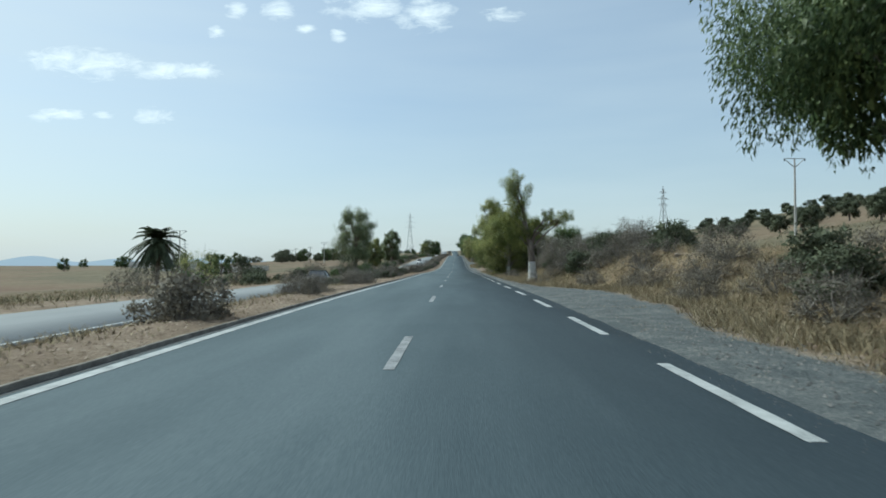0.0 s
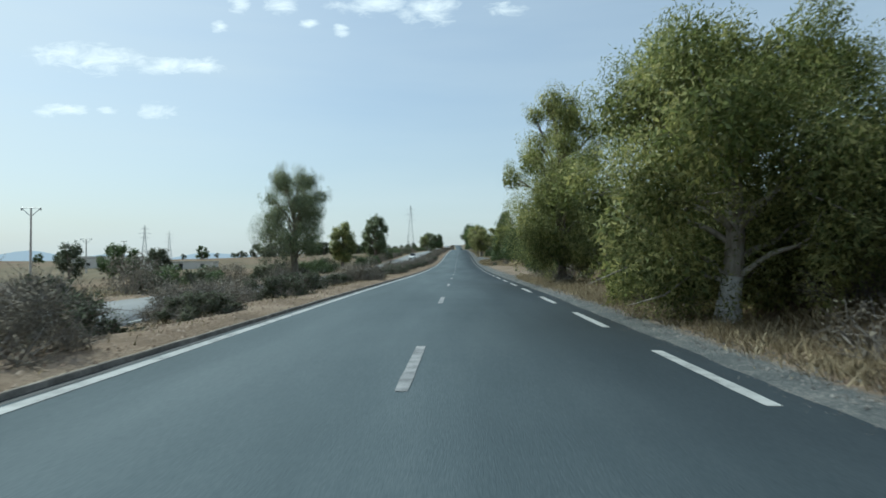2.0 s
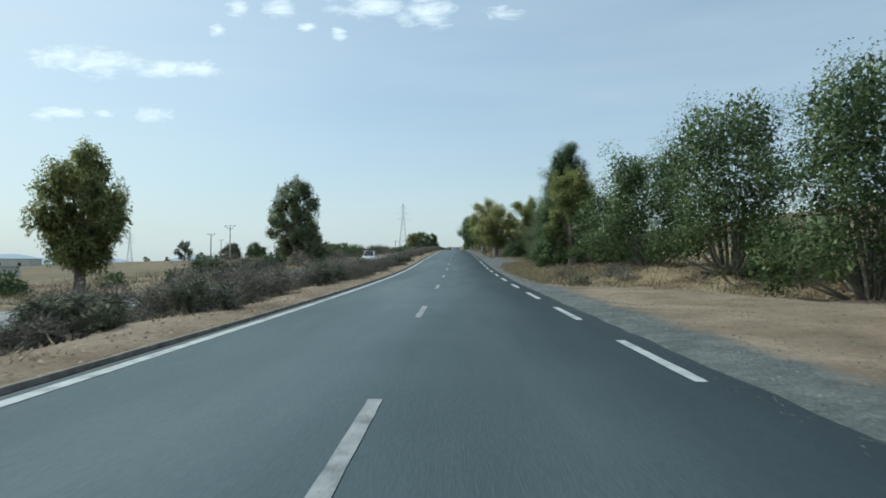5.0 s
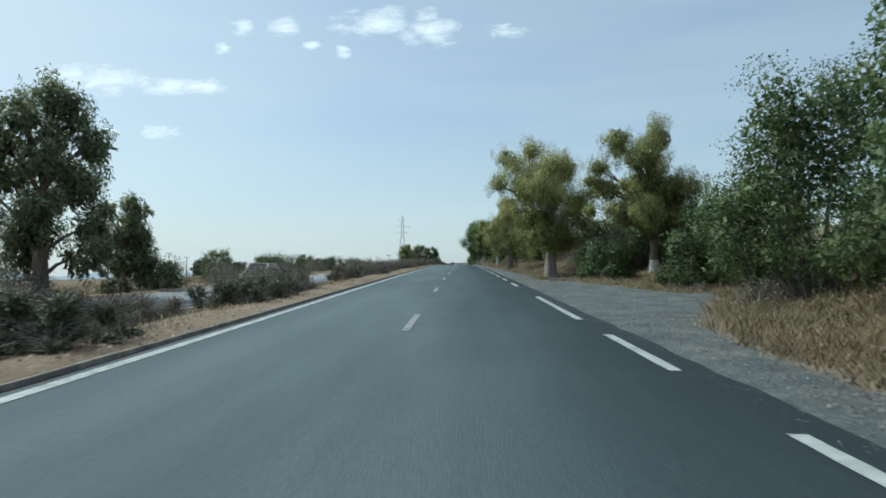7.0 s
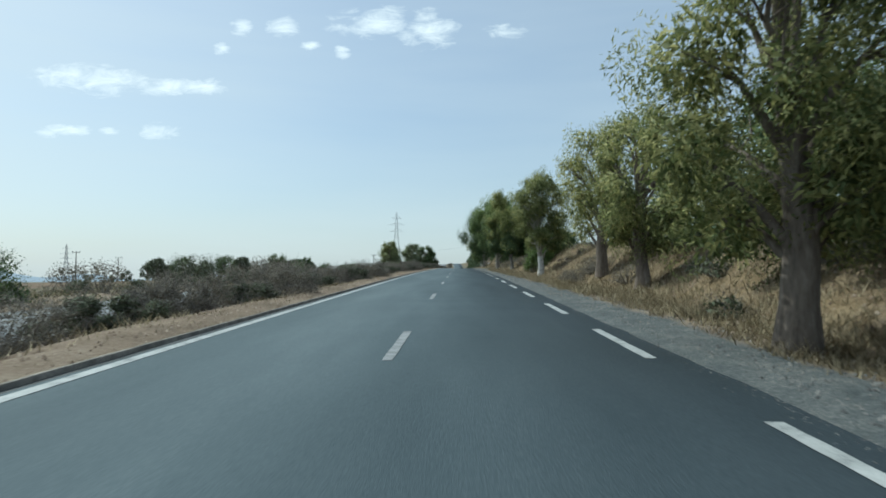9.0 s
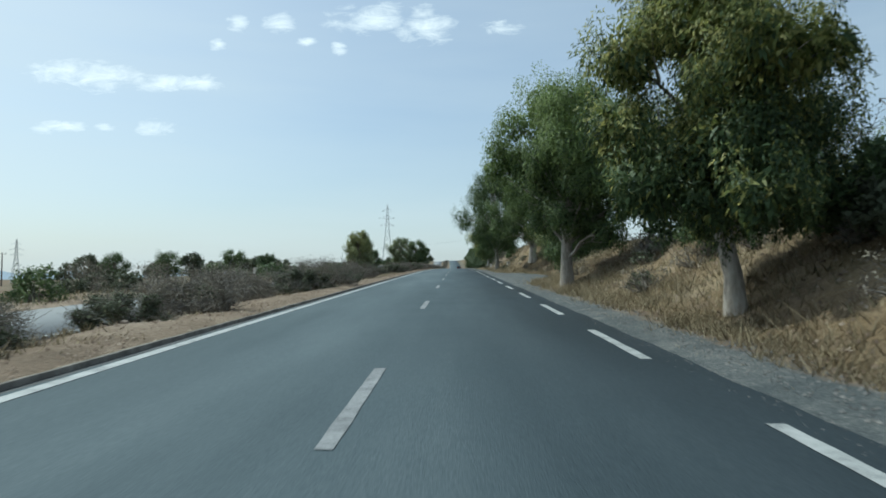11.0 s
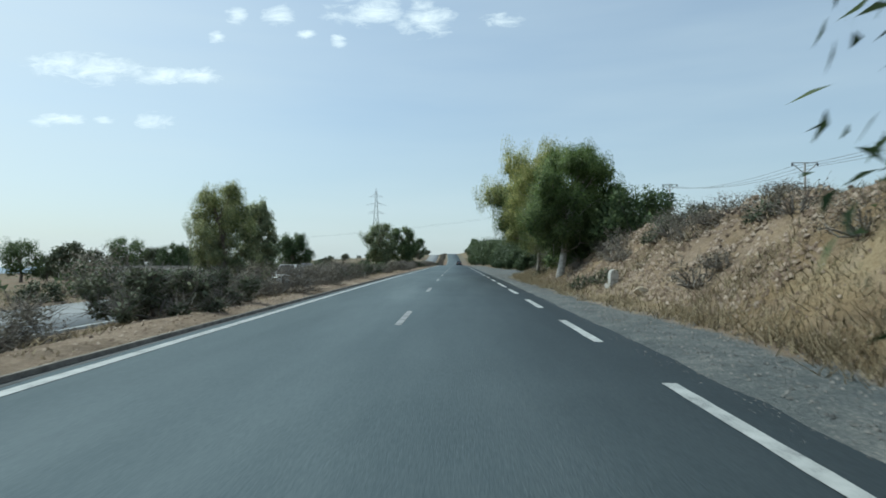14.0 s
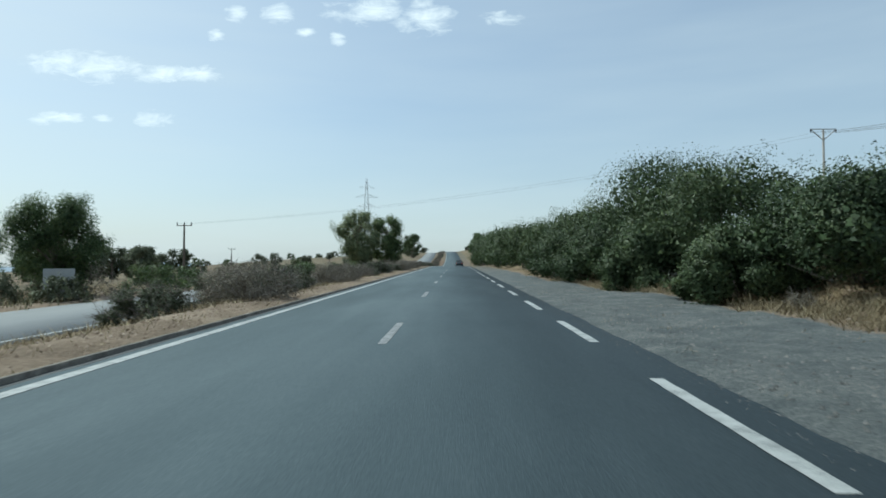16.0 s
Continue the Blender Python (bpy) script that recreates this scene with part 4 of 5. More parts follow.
# shrubs and hedge along the right side: x, y, height, width, leaf
HEDGE = (
    (8.8, 85.0, 3.0, 4.0, "leaf_dry"), (11.0, 82.5, 3.2, 4.2, "leaf_dry"), (13.2, 86.0, 3.2, 4.4, "leaf_olive"), (8.4, 79.8, 1.5, 2.4, "leaf_dry"), (10.6, 78.0, 2.0, 3.0, "leaf_olive"),
    (6.3, 420.4, 1.9, 2.8, "leaf_dark_green"), (6.6, 417.6, 1.7, 2.6, "leaf_dark_green"), (7.6, 415.4, 2.2, 3.0, "leaf_dark_green"), (7.0, 424.4, 2.4, 3.0, "leaf_dark_green"), (7.7, 428.8, 3.4, 3.6, "leaf_dry"),
    (8.0, 313.0, 1.2, 2.6, "leaf_olive"), (9.2, 317.0, 1.5, 3.0, "leaf_hedge"), (7.6, 309.5, 0.9, 2.0, "leaf_olive"), (10.0, 310.0, 1.4, 3.0, "leaf_olive"),
    (9.0, 459.0, 2.6, 4.0, "leaf_hedge"), (8.4, 466.0, 3.0, 4.8, "leaf_hedge"), (8.2, 474.0, 3.4, 5.4, "leaf_hedge"), (8.0, 484.0, 3.6, 6.0, "leaf_hedge"), (8.2, 189.5, 3.4, 4.2, "leaf_dark_green"),
    (7.4, 13.0, 1.1, 2.0, "leaf_dry"), (8.8, 15.0, 1.4, 2.4, "leaf_olive"), (10.6, 16.5, 1.5, 2.6, "leaf_dry"), (9.4, 19.5, 1.2, 2.4, "leaf_dry"), (8.0, 22.0, 1.2, 2.0, "leaf_dry"), (11.5, 21.0, 1.6, 2.8, "leaf_olive"), (9.6, 25.0, 1.5, 2.6, "leaf_dry"), (8.2, 28.5, 1.3, 2.4, "leaf_dry"), (11.4, 28.0, 1.6, 2.8, "leaf_dry"),
    (9.5, 441.0, 1.6, 3.0, "leaf_olive"), (11.5, 439.0, 2.2, 3.4, "leaf_dark_green"), (13.0, 444.0, 2.4, 4.0, "leaf_dry"),
    (7.2, 223.0, 2.3, 3.0, "leaf_dark_green"), (9.0, 226.0, 2.6, 3.4, "leaf_dry"), (9.6, 217.6, 2.7, 2.8, "leaf_dark_green"),
    (7.7, 51.2, 2.8, 3.4, "leaf_dry"), (8.8, 57.5, 2.0, 3.0, "leaf_dry"), (9.0, 63.7, 2.4, 3.6, "leaf_dry"), (7.6, 70.0, 2.6, 4.0, "leaf_dark_green"), (5.4, 72.1, 2.6, 3.4, "leaf_yellow_green"), (6.6, 74.2, 3.0, 3.6, "leaf_dark_green"), (8.6, 67.4, 3.6, 4.4, "leaf_dark_green"), (11.5, 67.9, 3.4, 4.4, "leaf_dark_green"), (12.0, 61.6, 2.6, 4.0, "leaf_dry"), (9.6, 73.1, 3.2, 3.6, "leaf_dry"), (9.4, 81.5, 3.4, 4.0, "leaf_dry"),
    (9.2, 36.8, 1.6, 2.4, "leaf_dry"), (11.5, 43.0, 1.8, 2.6, "leaf_dry"), (8.0, 91.9, 3.8, 4.4, "leaf_dry"), (8.2, 97.2, 4.4, 5.0, "leaf_dark_green"),
    (7.7, 102.4, 5.0, 5.4, "leaf_dark_green"), (7.9, 107.7, 5.2, 5.4, "leaf_dark_green"), (9.4, 112.9, 5.4, 5.6, "leaf_dark_green"), (12.6, 119.2, 6.2, 5.6, "leaf_dark_green"),
    (15.0, 126.6, 8.2, 6.6, "leaf_dark_green"), (14.8, 133.9, 8.6, 7.0, "leaf_dark_green"), (12.6, 132.9, 2.6, 5.0, "leaf_dry"), (13.0, 141.3, 2.8, 5.0, "leaf_dry"), (14.8, 141.3, 8.6, 7.0, "leaf_dark_green"), (14.5, 148.7, 8.6, 7.0, "leaf_dark_green"),
    (13.2, 156.0, 8.6, 7.0, "leaf_dark_green"), (11.6, 163.4, 8.4, 6.8, "leaf_dark_green"), (10.2, 170.7, 7.2, 6.4, "leaf_dark_green"), (9.6, 178.2, 5.4, 5.0, "leaf_dark_green"),
    (7.9, 185.7, 3.6, 3.6, "leaf_dark_green"), (8.4, 194.3, 4.6, 4.4, "leaf_dark_green"), (9.6, 198.5, 5.6, 5.0, "leaf_dark_green"), (9.0, 199.6, 4.6, 4.6, "leaf_dry"), (10.0, 202.8, 7.0, 5.4, "leaf_dark_green"), (10.3, 209.2, 7.2, 5.4, "leaf_dark_green"), (11.3, 215.6, 5.0, 5.0, "leaf_dark_green"),
    (12.0, 220.9, 3.6, 4.6, "leaf_dark_green"), (10.0, 225.2, 2.8, 3.8, "leaf_dark_green"), (12.0, 228.4, 3.6, 4.6, "leaf_dark_green"), (8.6, 227.4, 2.2, 3.4, "leaf_dark_green"), (9.4, 232.7, 3.6, 4.4, "leaf_dark_green"), (9.2, 238.1, 3.4, 4.2, "leaf_dry"), (12.5, 236.0, 4.2, 5.0, "leaf_dark_green"), (9.6, 243.5, 4.0, 4.4, "leaf_dry"), (8.8, 252.1, 5.2, 5.6, "leaf_dark_green"),
    (8.9, 260.7, 5.4, 6.0, "leaf_dark_green"), (9.4, 271.4, 4.6, 5.0, "leaf_dark_green"), (9.6, 282.1, 3.6, 4.0, "leaf_dry"),
    (7.4, 299.0, 2.8, 4.2, "leaf_fresh_green"), (6.3, 297.8, 1.7, 2.4, "leaf_fresh_green"), (8.6, 309.1, 1.9, 3.6, "leaf_dark_green"), (8.2, 314.5, 2.0, 3.6, "leaf_dark_green"), (8.2, 320.9, 2.0, 3.6, "leaf_dark_green"), (11.0, 316.6, 3.0, 5.0, "leaf_dark_green"), (9.6, 319.8, 3.6, 4.6, "leaf_dry"), (9.6, 328.4, 3.6, 4.6, "leaf_dark_green"), (7.6, 342.3, 4.2, 5.2, "leaf_dark_green"),
    (9.0, 348.6, 3.8, 4.4, "leaf_dark_green"), (7.6, 393.8, 1.5, 2.0, "leaf_dark_green"), (8.6, 414.7, 2.8, 4.4, "leaf_dark_green"), (6.9, 422.4, 3.9, 4.4, "leaf_dry"), (8.2, 421.4, 4.0, 4.6, "leaf_dark_green"), (7.4, 425.6, 3.4, 3.6, "leaf_dry"), (8.8, 428.4, 3.0, 4.0, "leaf_dark_green"), (9.8, 420.0, 2.6, 4.6, "leaf_dark_green"), (9.4, 426.3, 2.6, 3.4, "leaf_dry"), (9.6, 441.0, 2.4, 3.4, "leaf_dry"),
    (11.4, 450.0, 2.8, 4.0, "leaf_dry"), (11.6, 457.4, 3.8, 7.4, "leaf_hedge"), (11.4, 466.4, 5.5, 8.4, "leaf_hedge"), (16.5, 461.1, 4.0, 7.0, "leaf_hedge"), (21.5, 460.0, 3.6, 7.0, "leaf_hedge"), (10.6, 471.7, 6.7, 9.4, "leaf_hedge"), (10.4, 481.2, 4.8, 8.0, "leaf_hedge"),
    (9.8, 490.7, 5.0, 7.6, "leaf_hedge"), (9.6, 502.3, 5.0, 7.6, "leaf_hedge"), (9.2, 516.1, 6.0, 7.6, "leaf_hedge"), (8.8, 530.9, 6.0, 7.8, "leaf_hedge"), (8.8, 546.7, 7.0, 8.4, "leaf_hedge"),
    (8.6, 564.7, 7.4, 8.4, "leaf_hedge"), (8.6, 583.7, 8.0, 8.6, "leaf_hedge"), (8.6, 603.8, 8.4, 9.0, "leaf_hedge"), (8.6, 627.0, 9.0, 9.4, "leaf_hedge"), (8.8, 650.3, 9.0, 9.4, "leaf_hedge"),
)
for k in range(20):
    bank_y = 33 + 1.75 * k
    HEDGE += ((9.2 + 3.4 * ((k * 0.618) % 1), bank_y, 1.5 + 0.8 * ((k * 0.37) % 1), 2.4 + 0.8 * ((k * 0.71) % 1), "leaf_olive" if k % 4 == 1 else "leaf_dry"),)
for k in range(15):
    HEDGE += ((7.0 + 1.8 * ((k * 0.618) % 1), 34.5 + 2.4 * k, 0.9 + 0.7 * ((k * 0.47) % 1), 2.0 + 0.7 * ((k * 0.31) % 1), "leaf_olive" if k % 5 == 2 else "leaf_dry"),)
for i, (sx, sy, sh, sw, lf) in enumerate(HEDGE):
    dry = lf == "leaf_dry"
    shrub(sx, sy, sh, sw, lf, 100 + i, int((520 if dry else (900 if sx < 9.3 and sy < 345 else 540)) * sw * min(sh, 6)) if sy < 452 else (26000 if sy < 486 else (12000 if sy < 520 else 6000)), 0.09 if dry else ((0.115 if sx < 9.3 and sy < 345 else 0.135) if sy < 452 else (0.13 if sy < 486 else (0.2 if sy < 520 else 0.32))), 600 if dry else 0, None,
          "dry brown leafless scrub on the bank" if dry else "dense dark green evergreen shrub on the bank", group="roadside shrubs")

# median scrub: five sorts, copied
scrub_sorts = [shrub(-8.0, -30 - 4 * k, 0.9 + 0.16 * k, 2.2 + 0.25 * k, "leaf_dry" if k not in (1, 2) else "leaf_olive", 200 + k, 6500, 0.068, 1100, 2.6 + 0.2 * k, "low grey-brown dry scrub bush on the median" if k not in (1, 2) else "low olive-green bush on the median", "median_bush", "median scrub") for k in range(5)]
spots = random.Random(5)
CLEAR = ((8, 16.5), (28.5, 37.5), (46, 52.5), (65, 69.5), (84, 91), (101, 111), (124, 129.5), (187, 192.5), (219.3, 233.5), (342, 346.5), (352, 364), (416.5, 418), (427, 436), (438.5, 442.5), (449, 456))
y = 24.6
while y < 900:
    gap = any(a < y < b for a, b in CLEAR)
    if not gap:
        k = spots.choice((0, 1, 1, 3, 3, 4, 2))
        bx = (spots.uniform(-9.0, -6.6) if y > 42 else spots.uniform(-6.3, -5.7)) + float(road_x(y))
        s = spots.uniform(0.95, 1.4) * (0.62 if y < 46 else 1.0)
        copy_thing(scrub_sorts[k], pose(bx, y, put_on(bx, y, 0.05), 0, 0, spots.uniform(0, 360)) @ Matrix.Diagonal((s, s, s * spots.uniform(0.75, 0.95), 1)))
    y += spots.uniform(1.4, 3.0) if y < 300 else (spots.uniform(1.6, 3.2) if y < 600 else spots.uniform(5, 9))
# dead tufts and small scrub over the bank, copied
tuft_sorts = [shrub(12 + k, -40 - 3 * k, 0.45 + 0.15 * k, 1.0 + 0.25 * k, "leaf_dry" if k != 1 else "leaf_olive", 260 + k, 450, 0.085, 150, None, "small dead scrub tuft in dry grass" if k != 1 else "small grey-green scrub tuft in dry grass", "scrub_tuft", "bank tufts") for k in range(4)]
for i in range(220):
    ty = spots.uniform(4, 470) if i < 180 else spots.uniform(470, 660)
    tx = float(shoulder(ty)) + 0.9 + abs(spots.gauss(0, 4.0))
    copy_thing(tuft_sorts[spots.choice((0, 1, 2, 2, 3, 3))], pose(tx, ty, put_on(tx, ty, 0.04), 0, 0, spots.uniform(0, 360)))
for i in range(70):
    ty, tx = (spots.uniform(299, 326), spots.uniform(6.0, 12.5)) if i < 40 else (spots.uniform(400, 418), spots.uniform(6.2, 12.0))
    copy_thing(tuft_sorts[spots.choice((0, 1, 2, 3))], pose(tx, ty, put_on(tx, ty, 0.04), 0, 0, spots.uniform(0, 360)))
# larger green bushes on and beyond the median
for i, (sx, sy, sh, sw, lf) in enumerate(((-6.2, 14.4, 1.25, 2.3, "leaf_dry"), (-26.0, 64, 4.0, 5.2, "leaf_pale_green"), (-22, 70, 2.2, 3.2, "leaf_olive"), (-21, 84, 1.8, 3.0, "leaf_dry"), (-21.5, 96, 2.0, 3.4, "leaf_dry"), (-21.0, 112, 2.4, 3.6, "leaf_dry"),
                                        (-22, 128, 5.0, 4.6, "leaf_olive"), (-21, 139, 2.4, 4.0, "leaf_dark_green"), (-21, 147, 2.6, 4.0, "leaf_dark_green"), (-22, 158, 2.8, 4.0, "leaf_olive"), (-21, 188, 2.4, 4.0, "leaf_dark_green"), (-21, 200, 2.2, 4.0, "leaf_dry"),
                                        (-21, 245, 3.2, 3.0, "leaf_dark_green"), (-21, 262, 3.0, 4.4, "leaf_dark_green"), (-22, 275, 3.0, 4.4, "leaf_dark_green"), (-21, 296, 2.8, 4.4, "leaf_olive"), (-23, 470, 2.0, 4.0, "leaf_olive"), (-21, 484, 2.2, 5.0, "leaf_dark_green"))):
    shrub(sx, sy, sh, sw, lf, 300 + i, 3200, 0.13, 300, None, "green-brown shrub beside the opposite carriageway", group="verge shrubs")


# rough scrub all along the far verge, three sorts copied
verge_sorts = [shrub(-30 - 4 * k, -40, 1.7 + 0.5 * k, 3.2 + 0.5 * k, ("leaf_olive", "leaf_dark_green", "leaf_dry")[k], 360 + k, 1100, 0.20, 90, None, "scrubby green-brown bush on the far verge", "verge_bush", "far verge scrub") for k in range(3)]
for i in range(150):
    by = 44 + 4.0 * i + spots.uniform(-2, 2)
    bx = -19.6 - abs(spots.gauss(0, 5.0)) + float(road_x(by))
    s = spots.uniform(0.6, 1.15)
    copy_thing(verge_sorts[spots.choice((0, 0, 1, 1, 2))], pose(bx, by, put_on(bx, by, 0.05), 0, 0, spots.uniform(0, 360)) @ Matrix.Diagonal((s, s, s, 1)))


# far trees on the plain and olives on the hillside, copied from a few sorts
far_sorts = [tree(-60 - 9 * k, 180, 5.5 + k, 6.0 + 0.7 * k, 0.7, "leaf_dark_green" if k % 2 else "leaf_olive", "bark", 400 + k, 2600, 0.45, 0.4, lumps=9, label="distant round dark tree on the plain", group="far trees") for k in range(3)]
for i in range(64):
    fx, fy = spots.uniform(-330, -48), spots.uniform(150, 1000)
    s = 1.0
    if i % 3 == 0:
        fx, fy, s = spots.uniform(-175, -85), spots.uniform(545, 680), spots.uniform(1.4, 2.0)
    copy_thing(far_sorts[i % 3], pose(fx, fy, put_on(fx, fy, 0.1), 0, 0, spots.uniform(0, 360)) @ Matrix.Diagonal((s, s, s, 1)))
# dark scrub and trees on the rise where the road goes over
for i in range(70):
    fy = spots.uniform(680, 1080)
    fx = spots.choice((-1, 1)) * spots.uniform(9, 140)
    if fx < 0:
        fx = min(fx, -22) if i % 2 else fx * 1.3 - 22
    fx += float(road_x(fy))
    s = spots.uniform(0.35, 0.9)
    copy_thing(far_sorts[i % 3], pose(fx, fy, put_on(fx, fy, 0.2), 0, 0, spots.uniform(0, 360)) @ Matrix.Diagonal((s * 1.5, s * 1.5, s, 1)))
olive_sort = tree(62, 118, 3.8, 4.6, 0.9, "leaf_olive", "bark", 431, 3510, 0.28, 0.2, lumps=9, label="small round olive tree on the hillside", group="olive trees")
for row in range(6):
    for k in range(11):
        ox, oy = 58 + row * 13 + spots.uniform(-2, 2), 78 + k * 14 + spots.uniform(-2, 2)
        copy_thing(olive_sort, pose(ox, oy, put_on(ox, oy, 0.1), 0, 0, spots.uniform(0, 360)))


def palm(x, y, h):
    """A date palm: ringed trunk and arching fronds with leaflets."""
    r = np.random.default_rng(77)
    root = tagged(new("palm_tree"), "date palm with dark drooping fronds in a field", "tree")
    root.matrix_basis = pose(x, y, put_on(x, y, 0.1))
    zs = np.linspace(0, h, 26)
    part("trunk", mesh_of("trunk", *tube(np.stack([0.15 * np.sin(zs / 3), zs * 0, zs], -1), 0.34 + 0.05 * (np.arange(26) % 2) + 0.1 * (zs > h - 1.2), 10), M["bark"]), root)
    for k in range(84):
        a, up = k * 2.4, r.uniform(-1.15, 1.5)
        t = np.linspace(0, 1, 12)
        ln = r.uniform(3.9, 4.9)
        out = ln * t * math.cos(up * 0.8)
        zz = h + ln * (math.sin(up) * t * 0.95 - 0.48 * t ** 2)
        spine = np.stack([out * math.cos(a), out * math.sin(a), zz], -1)
        v, q = [], []
        side = np.array([-math.sin(a), math.cos(a), 0])
        for i in range(1, 12):
            for sgn in (-1, 1):
                for sub in (0.0, 0.33, 0.66):
                    p = spine[i - 1] * (1 - sub) + spine[i] * sub
                    e = p + side * sgn * 0.75 * math.sin(math.pi * min(0.95, t[i])) ** 0.6 + (spine[i] - spine[i - 1]) * 1.1 + np.array([0, 0, -0.22])
                    b = (spine[i] - spine[i - 1]) * 0.5
                    n = len(v)
                    v += [p, p + b, e + b * 0.2, e]
                    q.append((n, n + 1, n + 2, n + 3))
        sv, sq = tube(spine, np.linspace(0.035, 0.008, 12), 4)
        q = np.concatenate([np.array(q), sq + len(v)])
        v = np.concatenate([np.array(v), sv])
        part("frond", mesh_of("frond", v, q, M["leaf_palm"]), root)
    return root


palm(-49.74, 106.3, 7.6)


# ---- grass and weeds ----
def blades(name, label, mat, xs, ys, tall, wide, seed, cat):
    r = np.random.default_rng(seed)
    n = len(xs)
    p = np.stack([xs, ys, ground_z(xs, ys) - 0.02], -1)
    a = r.uniform(0, 6.283, n)
    side = np.stack([np.cos(a), np.sin(a), np.zeros(n)], -1) * (wide * r.uniform(0.6, 1.4, n))[:, None]
    hh = tall * r.uniform(0.5, 1.3, n)
    tip = np.stack([r.normal(size=n) * 0.6 * hh, r.normal(size=n) * 0.6 * hh, hh * 0.9], -1)
    v = np.stack([p - side, p + side, p + tip], axis=1).reshape(-1, 3)
    up = r.normal(size=(n, 3)) * 0.45 + np.array([0, 0, 1.0])
    return tagged(new(name, mesh_of(name, v, np.arange(3 * n).reshape(-1, 3), M[mat], False, np.repeat(up / np.linalg.norm(up, axis=1)[:, None], 3, axis=0))), label, cat, kind="stuff")


def scatter(n, x0, x1, y0, y1, seed, patch=3.0, keep=0.5, clump=0.35):
    """Points strewn in tufts and patches over a strip."""
    r = np.random.default_rng(seed)
    cx, cy = r.uniform(x0, x1, n // 8), r.uniform(y0, y1, n // 8)
    m = wave(cx, cy, patch, seed) + r.normal(size=len(cx)) * 0.25 > (0.5 - keep) * 2
    cx, cy = cx[m], cy[m]
    xs = np.repeat(cx, 8) + r.normal(size=8 * len(cx)) * clump
    ys = np.repeat(cy, 8) + r.normal(size=8 * len(cx)) * clump
    return xs, ys


gx, gy = scatter(270000, 3.6, 15, 0, 480, 21, 5.0, 0.8)
ok = (gx > shoulder(gy) + 0.1 + 0.5 * wave(gx, gy, 4, 31)) & ((gy < 399) | (gy > 419) | (gx < shoulder(gy) + 1.0) | (wave(gx, gy, 3, 47) > -0.15))
gx, gy = gx[ok], gy[ok]
blades("dry_grass", "straw-coloured dry grass on the roadside bank", "dry_grass", gx, gy, np.interp(wave(gx, gy, 7, 33), (-1, 1), (0.12, 0.42)), 0.011, 22, "grass")
gx, gy = scatter(330000, 0.2, 7.5, 0, 470, 51, 3.5, 0.72, 0.22)
gx = gx + shoulder(gy)
ok = ((gy < 103) | (gy > 168)) & ((gy < 399) | (gy > 419) | (wave(gx, gy, 3, 47) > 0.3))
blades("bank_grass", "matted straw-coloured grass over the bank", "dry_grass", gx[ok], gy[ok], np.interp(wave(gx[ok], gy[ok], 4, 53), (-1, 1), (0.10, 0.46)), 0.013, 54, "grass")
gx, gy = scatter(40000, 3.0, 9, 0, 480, 23, 4.0, 0.35, 0.15)
ok = (gx > 3.2) & (gx < shoulder(gy) + 0.3)
blades("verge_weeds", "sparse dry tufts in the gravel verge", "dry_grass", gx[ok], gy[ok], 0.07, 0.008, 24, "grass")
gx, gy = scatter(90000, 6.0, 15, 0, 480, 25, 6.0, 0.55)
ok = gx > shoulder(gy) + 1.2
blades("bank_weeds", "grey-green weeds on the roadside bank", "green_weed", gx[ok], gy[ok], 0.28, 0.011, 26, "weeds")
gx, gy = scatter(150000, -11.0, -5.4, 0, 560, 27, 5.0, 0.5)
blades("median_grass", "dry grass tufts on the median", "dry_grass", gx, gy, np.interp(-gx, (5.4, 7.5), (0.07, 0.28)), 0.015, 28, "grass")
gx, gy = scatter(110000, -40.0, -18.7, 0, 560, 29, 9.0, 0.6, 0.6)
blades("field_grass", "dry and greenish grass beyond the opposite road", "dry_grass", gx, gy, 0.4, 0.02, 30, "grass")
gx, gy = scatter(50000, -30.0, -18.7, 0, 560, 39, 12.0, 0.4, 0.6)
blades("field_weeds", "green weeds beyond the opposite road", "green_weed", gx, gy, 0.5, 0.025, 32, "weeds")
gx, gy = scatter(150000, 0.0, 2.2, 0, 480, 41, 2.0, 0.75, 0.12)
gx = shoulder(gy) + 0.05 + 0.35 * wave(gx, gy, 3, 31) + gx * np.random.default_rng(42).random(len(gx)) ** 0.6
ok = ((gy < 109.8) | (gy > 166.5)) & (gx > 3.5)
blades("verge_grass", "pale golden dry grass along the gravel edge", "dry_grass", gx[ok], gy[ok], np.interp(wave(gx[ok], gy[ok], 5, 43), (-1, 1), (0.10, 0.38)), 0.007, 44, "grass")
gx, gy = scatter(60000, 15.0, 60, 0, 300, 35, 14.0, 0.55, 0.6)
blades("hill_grass", "dry grass on the rising field", "dry_grass", gx, gy, 0.4, 0.02, 36, "grass")


